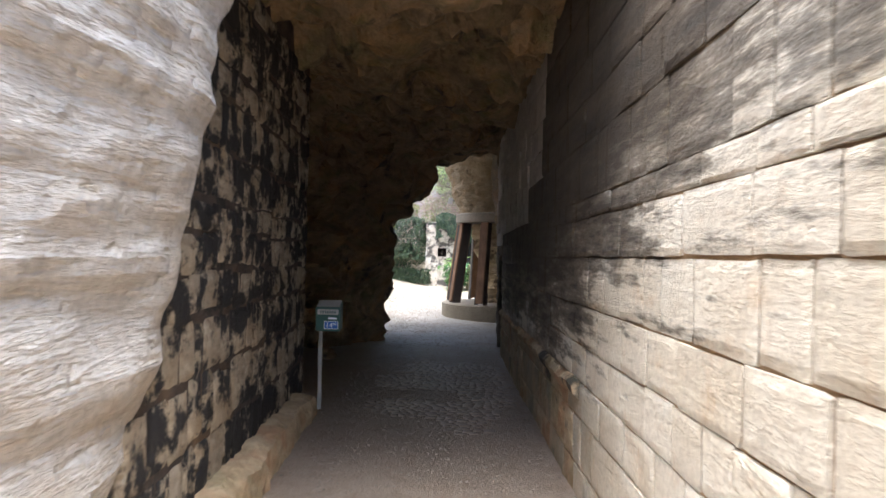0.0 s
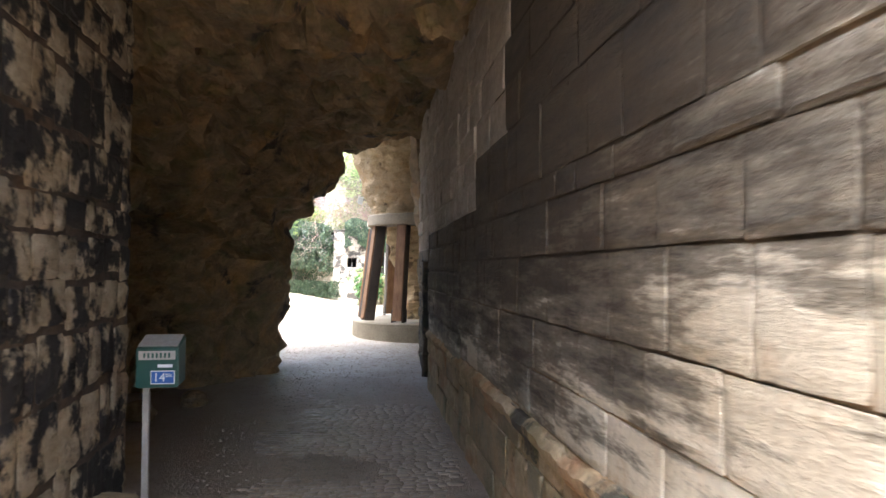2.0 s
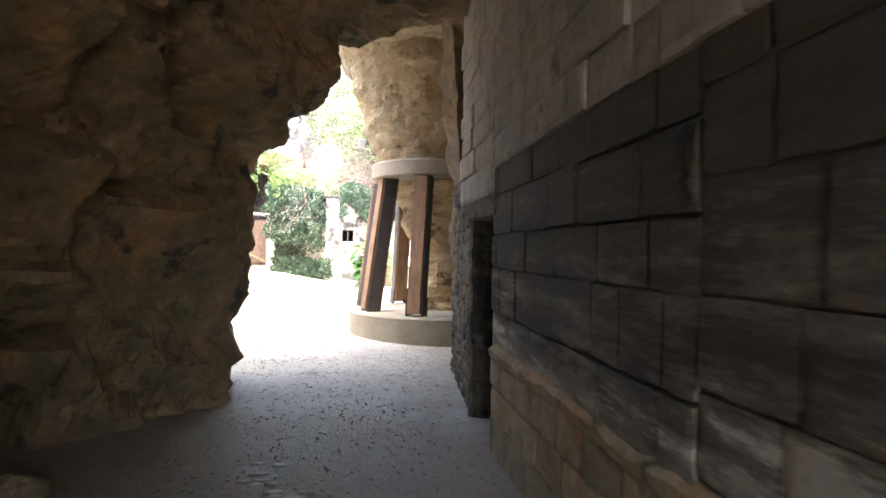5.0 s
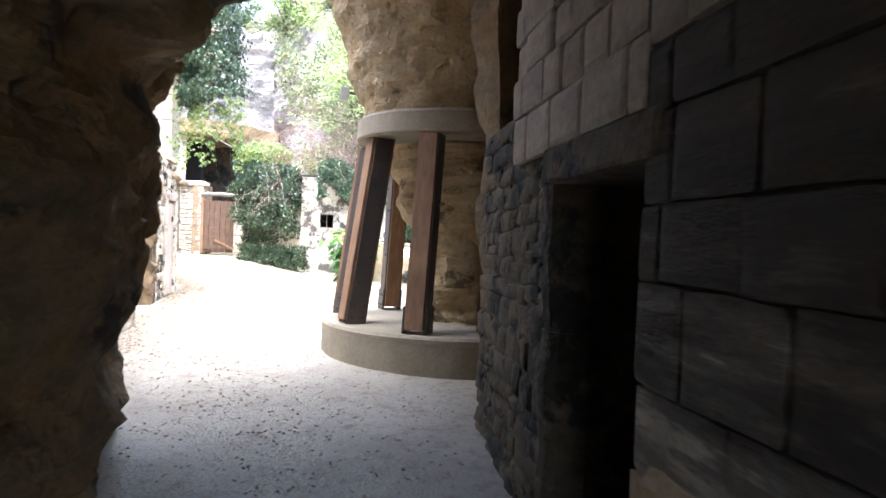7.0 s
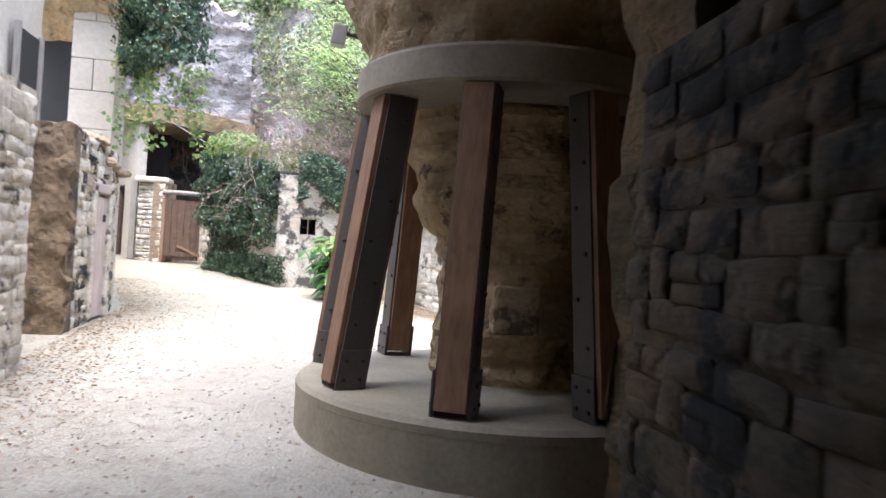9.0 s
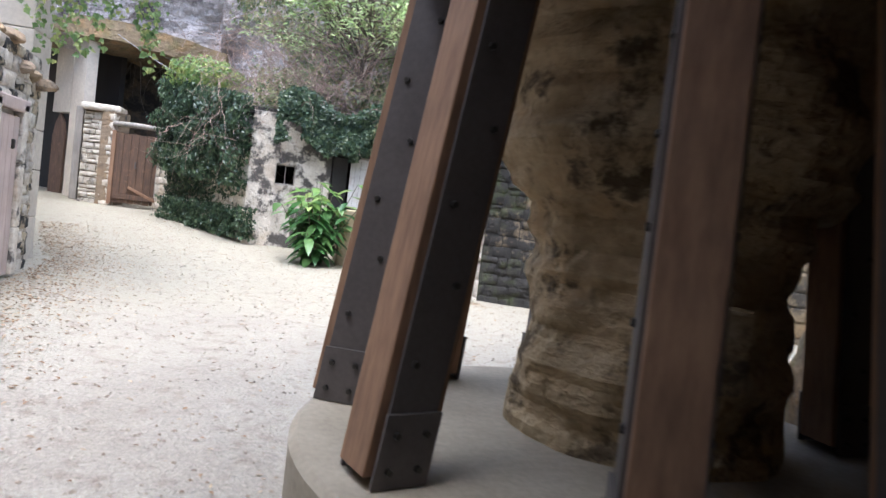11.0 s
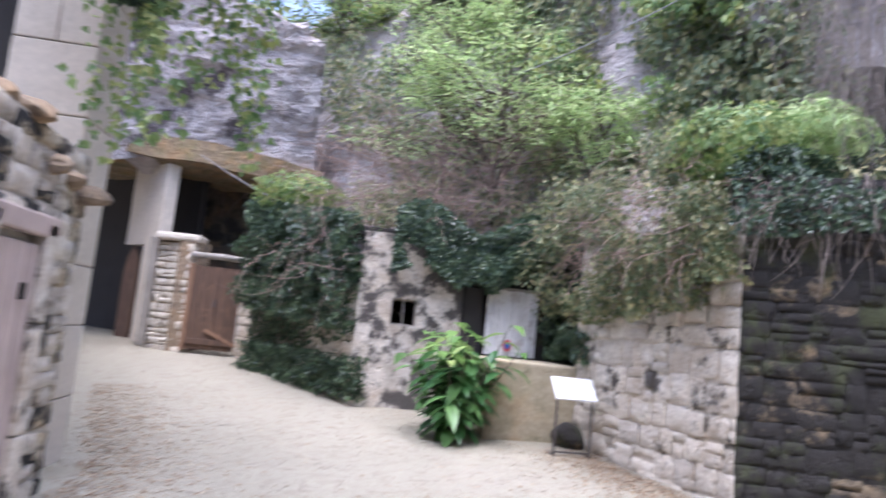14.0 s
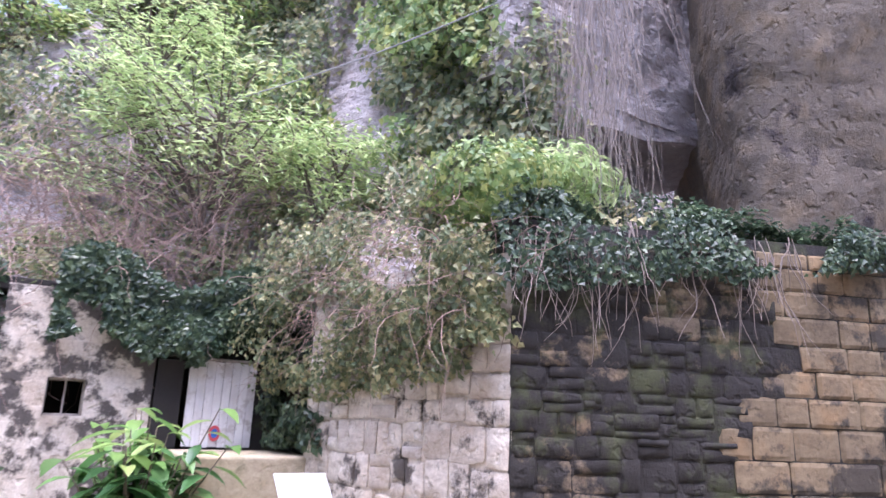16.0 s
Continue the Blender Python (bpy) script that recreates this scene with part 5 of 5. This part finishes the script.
stuff(leaf_mesh("creeper", sheet_spots(7000, bank_surface, 15, -0.25, 0.9, 0.5, (-0.2, -0.5, 1)), 0.085, M_CREEPER, "ivy", 0.9, 16), "tangled low growth on the bank", "undergrowth")
# ivy along the top of the dark wall
WALL_DIR = Vector((9.2 - CX, 22.4 - CY, 0)).normalized()


def wall_top_ivy(u, v):
    p = Vector((CX - 0.1, CY, 0)) + WALL_DIR * (u * 4.3)
    a = v * 3.0
    return (p.x - 0.1 * math.cos(a), p.y - 0.28 * math.cos(a) + 0.25, 3.42 + (0.4 - 0.26 * u) * math.sin(a) - (0.55 * (1 - u) if v < 0.3 else 0) * (0.3 - v) / 0.3 + 0.1 * noise.noise(Vector((u * 9, v, 3))))


stuff(leaf_mesh("ivy", sheet_spots(8500, wall_top_ivy, 17, -0.2, 1.4, 0.16, (-0.2, -0.8, 0.6)), 0.055, M_IVY, "ivy", 0.6, 18), "thick ivy mat along the top of the stained wall", "ivy")
stuff(leaf_mesh("ivy", gauss_spots(2600, (3.0, 25.3, 3.95), (0.75, 0.6, 0.45), 19, 0.6), 0.065, M_IVYLIGHT, "ivy", 0.6, 20), "pale young ivy at the wall corner", "ivy")
stuff(leaf_mesh("creeper", gauss_spots(900, (4.0, 25.4, 4.3), (0.6, 0.5, 0.35), 51, 0.3), 0.12, M_ASH, "lance", 0.6, 52), "fresh green shoots over the wall", "shoots")

stuff(leaf_mesh("ivy", gauss_spots(2400, (5.0, 25.5, 3.95), (0.9, 0.35, 0.5), 55, 0.5), 0.06, M_IVY, "ivy", 0.6, 56), "dark ivy closing the foot of the small cave", "ivy")
# brambles
stuff(tangle("bramble", 330, lambda q: (q.gauss(-0.75, 0.55), 30.0 + q.gauss(0, 0.4), q.uniform(2.3, 4.6)), lambda q: (q.gauss(0.2, 1), q.gauss(-0.2, 0.7), q.gauss(-0.1, 0.7)), 1.5, 0.006, M_TWIG, 21, 0.8), "bare pinkish-brown bramble stems in a tangle", "bramble")
stuff(tangle("bramble", 200, lambda q: (q.uniform(-0.2, 2.2), 29.6 + q.gauss(0, 0.4), q.uniform(2.9, 3.8)), lambda q: (q.gauss(0, 0.6), q.gauss(-0.2, 0.4), q.uniform(0.3, 1)), 1.6, 0.006, M_TWIG, 22, 0.6), "upright bare bramble stems above the facade", "bramble")
stuff(tangle("bramble", 130, lambda q: (q.uniform(2.1, 3.0), q.uniform(24.8, 28.0), q.uniform(2.6, 3.6)), lambda q: (q.gauss(-0.5, 0.4), q.gauss(-0.3, 0.4), q.gauss(-0.5, 0.6)), 1.1, 0.004, M_TWIG, 23, 0.7), "dry brown stems hanging over the retaining wall", "bramble")
stuff(tangle("hanging_vines", 220, lambda q: (q.gauss(4.25, 0.22), 25.2 + q.uniform(-0.35, 0.5), q.uniform(5.2, 8.0)), lambda q: (q.gauss(0.02, 0.05), q.gauss(0, 0.04), -1), 2.6, 0.004, M_VINE, 24, 0.22, 4, 12), "long dead grey vines hanging down the cliff", "vines")
stuff(tangle("hanging_roots", 110, lambda q: tuple(Vector((CX, CY - 0.1, q.uniform(3.2, 3.6))) + WALL_DIR * (q.random() ** 1.5 * 2.6)), lambda q: (q.gauss(0, 0.15), -0.1, -1), 0.8, 0.006, M_VINE, 25, 0.4), "thin dry roots trailing over the stained wall", "vines")
stuff(tangle("hanging_vines", 260, lambda q: (q.uniform(-5.0, -1.2), 36.5 + q.uniform(-1.0, 0.6), q.uniform(5.2, 8.0)), lambda q: (q.gauss(0, 0.15), q.gauss(-0.1, 0.1), -1), 1.9, 0.010, M_VINE, 26, 0.4), "bare grey creeper stems hanging on the cliff", "vines")


stuff(tangle("bramble", 420, lambda q: (q.uniform(-1.0, 3.4), q.uniform(28.9, 31.0), q.uniform(3.2, 5.2)), lambda q: (q.gauss(0, 0.8), q.gauss(-0.3, 0.5), q.gauss(0.2, 0.7)), 1.3, 0.006, M_TWIG, 91, 0.8), "thin dry bramble stems matted over the bank", "bramble")
stuff(tangle("bramble", 300, lambda q: (q.uniform(2.0, 3.1), q.uniform(25.0, 28.2), q.uniform(2.6, 4.0)), lambda q: (q.gauss(-0.5, 0.5), q.gauss(-0.3, 0.5), q.gauss(-0.3, 0.7)), 0.8, 0.004, M_TWIG, 92, 0.9), "fine dry stems among the creeper", "bramble")


# trees on the bank
def tree(name, base, height, lean, crown, n_limbs, leaf_n, leaf_size, material, label, shape="lance", seed=1, trunk=0.05):
    q = random.Random(seed)
    th = empty(name, at_pos(*base))
    tagged(th, label, "tree")
    bm = bmesh.new()
    top = Vector((lean[0], lean[1], height))
    pts = [top * (k / 6) + Vector((0.06 * math.sin(k * 1.7), 0.05 * math.cos(k * 2.1), 0)) for k in range(7)]
    tube(bm, pts, trunk, trunk * 0.35, 8)
    part("trunk", bm, M_BARK, th)
    spots = []
    for k in range(n_limbs):
        s = pts[2 + k % 5]
        a = q.uniform(0, 2 * math.pi)
        e = Vector((math.cos(a) * crown[0] * q.uniform(0.5, 1.05), math.sin(a) * crown[1] * q.uniform(0.5, 1.05), height + q.uniform(-0.9, 0.8) * crown[2])) + Vector((lean[0], lean[1], 0)) * 0.8
        mid = (s + e) / 2 + Vector((0, 0, 0.2))
        bm = bmesh.new()
        tube(bm, [s, mid, e], trunk * 0.4, trunk * 0.1, 5)
        part("limb", bm, M_BARK, th)
        for _ in range(leaf_n // n_limbs):
            f = q.betavariate(3, 1.4)
            c = s.lerp(mid, f * 2) if f < 0.5 else mid.lerp(e, f * 2 - 1)
            spots.append((c + Vector((q.gauss(0, 0.17), q.gauss(0, 0.17), q.gauss(0, 0.09) - 0.04)), (0.1, -0.35, 0.9)))
    lm = leaf_mesh("crown", spots, leaf_size, material, shape, 0.45, seed + 1, 0.25)
    lm.parent = th
    return th


tree("ash_tree", (1.3, 30.1, 3.3), 2.5, (0.1, -0.4), (2.6, 1.3, 1.3), 64, 4000, 0.12, M_ASH, "young ash tree with fresh light green leaves", seed=31)
tree("ash_tree", (2.6, 29.0, 3.5), 1.7, (0.1, -0.5), (0.9, 0.8, 0.6), 20, 1500, 0.12, M_ASH, "young ash sapling with light green leaves", seed=35)
tree("ash_tree", (0.6, 31.4, 4.2), 3.6, (0.0, -0.2), (1.6, 0.9, 1.0), 26, 2400, 0.12, M_ASH, "slender ash sapling against the cliff", seed=37)
for k, (bx, by, bz, hh, cr) in enumerate(((-4.5, 40.5, 8.0, 2.5, 2.2), (-1.5, 37.0, 7.8, 2.6, 2.2), (1.0, 34.6, 7.6, 2.8, 2.2), (3.2, 32.6, 7.6, 2.6, 2.0), (4.8, 29.6, 8.0, 2.4, 1.6))):
    tree("oak_tree", (bx, by, bz), hh, (0, -0.6), (cr, cr, 1.6), 40, 4200, 0.15, M_IVYLIGHT if k % 2 else M_CREEPER, "leafy tree on the cliff's edge", "broad", 40 + 3 * k, 0.09)


def cliff_patch(u0, u1, v0, v1):
    def f(u, v):
        p = cliff_surface(u0 + (u1 - u0) * u, v0 + (v1 - v0) * v)
        return (p[0], p[1] - 0.25, p[2])
    return f


stuff(leaf_mesh("creeper", sheet_spots(13000, cliff_patch(0.36, 0.74, 0.42, 0.9), 27, 0.02, 0.6, 0.6, (0, -1, 0.3)), 0.11, M_CREEPER, "ivy", 0.8, 28), "creepers and shrubs clinging to the cliff face", "creeper")
stuff(leaf_mesh("ivy", sheet_spots(6500, cliff_patch(0.44, 0.76, 0.5, 0.92), 29, 0.08, 0.6, 0.7, (0, -1, 0.3)), 0.11, M_IVYLIGHT, "ivy", 0.8, 30), "yellow-green creepers on the upper cliff", "creeper")
stuff(leaf_mesh("creeper", sheet_spots(3600, cliff_patch(0.70, 0.82, 0.42, 0.9), 61, -0.12, 0.8, 0.6, (-0.5, -1, 0.2)), 0.10, M_CREEPER, "ivy", 0.8, 62), "dark creeper above the hanging vines", "creeper")
stuff(leaf_mesh("ivy", sheet_spots(9500, lambda u, v: (-3.05 + 1.15 * u, 23.75 + 0.5 * math.sin(u * 6), 4.15 + 2.2 * v - 0.25 * math.sin(u * 3.1)), 33, -0.6, 1.5, 0.4, (0.2, -1, 0)), 0.065, M_IVY, "ivy", 0.6, 34), "dark ivy curtain hanging from the ledge", "ivy")
stuff(leaf_mesh("ivy", [(Vector((-3.0 + 1.3 * a, 23.7 + 0.4 * math.sin(a * 9), 4.2 - 1.5 * b * (0.4 + 0.6 * abs(math.sin(a * 7 + 1))))) + Vector((rng.gauss(0, 0.04), rng.gauss(0, 0.04), 0)), (0.1, -1, 0.1)) for a, b in ((round(rng.random() * 16) / 16, rng.random()) for _ in range(750))], 0.065, M_IVYLIGHT, "ivy", 0.7, 36), "yellow-green ivy strands trailing from the curtain", "ivy")
stuff(leaf_mesh("climber", [(Vector((7.6 + 0.25 * math.sin(z * 2) + rng.gauss(0, 0.13), 23.75 - 0.25 * z * 0.3 + rng.gauss(0, 0.06), z)), (-0.6, -0.8, 0)) for z in (3.6 + 3.2 * rng.random() for _ in range(900))], 0.09, M_IVY, "ivy", 0.6, 38), "thin dark climber on the pale overhang", "climber")


# broad-leaved laurel by the plinth
def laurel(base):
    th = empty("laurel", at_pos(*base))
    tagged(th, "bushy broad-leaved laurel with glossy fresh green leaves", "shrub")
    q = random.Random(71)
    low_s, top_s = [], []
    for k in range(34):
        a = q.uniform(0, 2 * math.pi)
        rr = q.uniform(0.05, 0.74)
        h = q.uniform(0.65, 1.75) * (1 - 0.25 * rr)
        pts = [Vector((0.10 * math.cos(a), 0.10 * math.sin(a), -0.03)), Vector((rr * 0.5 * math.cos(a), rr * 0.5 * math.sin(a), h * 0.5)), Vector((rr * math.cos(a), rr * math.sin(a), h))]
        bm = bmesh.new()
        tube(bm, pts, 0.014, 0.006, 5)
        part("stem", bm, M_BARK, th)
        for j in range(11):
            f = 0.25 + 0.75 * j / 10
            c = pts[0].lerp(pts[1], f * 2) if f < 0.5 else pts[1].lerp(pts[2], f * 2 - 1)
            out = Vector((math.cos(a + j * 2.4), math.sin(a + j * 2.4), 0.6))
            (top_s if (h > 1.1 and j > 7) else low_s).append((c, out))
    for nm, sp_, mat, sd in (("foliage", low_s, M_LAUREL, 72), ("young_foliage", top_s, M_LAURELTOP, 73)):
        verts, faces = [], []
        qq = random.Random(sd)
        for c, out in sp_:
            s = qq.uniform(0.24, 0.42)
            d = (Vector((out.x, out.y, 0)).normalized() + Vector((0, 0, qq.uniform(-0.35, 0.45)))).normalized()
            side = d.cross(Vector((0, 0, 1))).normalized()
            nn = side.cross(d)
            b = len(verts)
            for tt, w in ((0, 0.02), (0.18, 0.13), (0.42, 0.21), (0.68, 0.17), (0.88, 0.07), (1.0, 0.0)):
                cc = c + d * (s * tt) - Vector((0, 0, 1)) * (s * 0.42 * tt * tt)
                verts += [cc + side * (w * s) + nn * (0.35 * w * s), cc, cc - side * (w * s) + nn * (0.35 * w * s)]
            for k in range(5):
                o = b + 3 * k
                faces += [(o, o + 1, o + 4, o + 3), (o + 1, o + 2, o + 5, o + 4)]
        ob = new(nm, mesh_of(nm, verts, faces, mat, True))
        ob.parent = th


laurel((0.58, 27.35, gz(0.58, 27.35)))

# cables
for p0, p1, sag in (((-4.6, 34.0, 5.1), (-2.4, 32.4, 3.9), 0.05), ((1.4, 29.0, 5.9), (4.2, 26.4, 7.2), 0.1)):
    bm = bmesh.new()
    p0, p1 = Vector(p0), Vector(p1)
    tube(bm, [p0.lerp(p1, k / 10) - Vector((0, 0, sag * math.sin(math.pi * k / 10))) for k in range(11)], 0.010, 0.010, 6)
    tagged(part("cable", bm, M_CABLE), "thin slack grey cable strung across the cliff", "cable")

# ---- litter and pebbles ----
litter = []
q = random.Random(81)
for _ in range(9000):
    if q.random() < 0.55:
        y = q.uniform(17, 29)
        x = -2.6 - 0.07 * max(0.0, y - 21) - 0.25 * max(0.0, y - 24.5) + abs(q.gauss(0, 0.5))
    elif q.random() < 0.6:
        t_ = q.random()
        x, y = 2.3 + 0.5 * t_ - abs(q.gauss(0, 0.45)), 27.3 - 2.8 * t_ - q.random() * 0.6
    else:
        x, y = q.uniform(-3.0, 5.0), q.uniform(15.5, 31)
    if (x - PC[0]) ** 2 + (y - PC[1]) ** 2 < 2.6:
        continue
    litter.append((Vector((x, y, gz(x, y) + 0.012)), (0, 0, 1)))
stuff(leaf_mesh("leaf_litter", litter, 0.03, M_LITTER, "broad", 0.25, 82, 0.0), "dry fallen leaves scattered over the gravel", "leaves")


def pebbles(n, area, seed, size):
    q = random.Random(seed)
    verts, faces = [], []
    oct_v = [(1, 0, 0), (0, 1, 0), (-1, 0, 0), (0, -1, 0), (0, 0, 0.7), (0, 0, -0.6)]
    oct_f = [(0, 1, 4), (1, 2, 4), (2, 3, 4), (3, 0, 4), (1, 0, 5), (2, 1, 5), (3, 2, 5), (0, 3, 5)]
    for _ in range(n):
        x, y = area(q)
        s = size * q.uniform(0.4, 1.6)
        a = q.uniform(0, 6.3)
        b = len(verts)
        for vx, vy, vz in oct_v:
            k = q.uniform(0.7, 1.2)
            verts.append((x + s * k * (vx * math.cos(a) - vy * math.sin(a)), y + s * k * (vx * math.sin(a) + vy * math.cos(a)) * 0.75, gz(x, y) + 0.25 * s + s * k * vz * 0.7))
        faces += [tuple(b + i for i in f) for f in oct_f]
    return new("pebbles", mesh_of("pebbles", verts, faces, M_PEBBLE))


def setts():
    """Small worn cobbles set flush in the earth of the passage."""
    q = random.Random(85)
    verts, faces = [], []
    y = 6.6
    while y < 12.6:
        dy = q.uniform(0.06, 0.095)
        x = -0.95 + q.uniform(0, 0.1) + 0.15 * noise.noise(Vector((y * 0.8, 2, 0)))
        while x < 0.86:
            dx = q.uniform(0.07, 0.15)
            if noise.noise(Vector((x * 1.1, y * 0.9, 7))) > -0.3 + 0.7 * max(0.0, abs(x) - 0.45) + 0.25 * max(0.0, 8.2 - y) + 0.3 * max(0.0, y - 9.6) + q.uniform(-0.12, 0.12):
                g = gz(x, y) + q.uniform(-0.004, 0.006)
                b = len(verts)
                cx, cy = x + dx / 2 + q.uniform(-0.008, 0.008), y + dy / 2 + q.uniform(-0.012, 0.012)
                for k, h in ((0.52, -0.008), (0.44, 0.003), (0.22, 0.008)):
                    for sx, sy in ((-1, -1), (0, -1.1), (1, -1), (1.1, 0), (1, 1), (0, 1.1), (-1, 1), (-1.1, 0)):
                        verts.append((cx + sx * dx * k * q.uniform(0.82, 1.0), cy + sy * dy * k * q.uniform(0.82, 1.0), g + h))
                for ring_ in (0, 8):
                    faces += [(b + ring_ + i, b + ring_ + (i + 1) % 8, b + ring_ + 8 + (i + 1) % 8, b + ring_ + 8 + i) for i in range(8)]
                faces.append(tuple(b + 16 + i for i in range(8)))
            x += dx
        y += dy
    return new("cobbles", mesh_of("cobbles", verts, faces, M_SETT, True))


stuff(setts(), "small worn brown cobbles trodden into the passage floor", "cobbles")
stuff(pebbles(2600, lambda q: (q.uniform(-1.3, 1.0), q.uniform(4, 16)), 83, 0.012), "small loose pebbles on the passage floor", "pebbles")
stuff(pebbles(9000, lambda q: (q.uniform(-4.0, 4.2), q.uniform(15, 32)), 84, 0.012), "small loose pebbles on the court gravel", "pebbles")
for (x, y, s) in ((-2.35, 10.6, 0.2), (-1.9, 11.3, 0.17), (-1.55, 15.3, 0.12)):
    bm = bmesh.new()
    bmesh.ops.create_icosphere(bm, subdivisions=3, radius=s)
    for v in bm.verts:
        v.co *= 1 + 0.35 * noise.noise(v.co * (1.2 / s) + Vector((x, y, 0)))
        v.co.z *= 0.7
    ob = part("loose_stone", bm, M_CAVE)
    ob.matrix_basis = at_pos(x, y, gz(x, y) + s * 0.35)
    tagged(ob, "rough fallen stone lying on the earth floor", "stone")
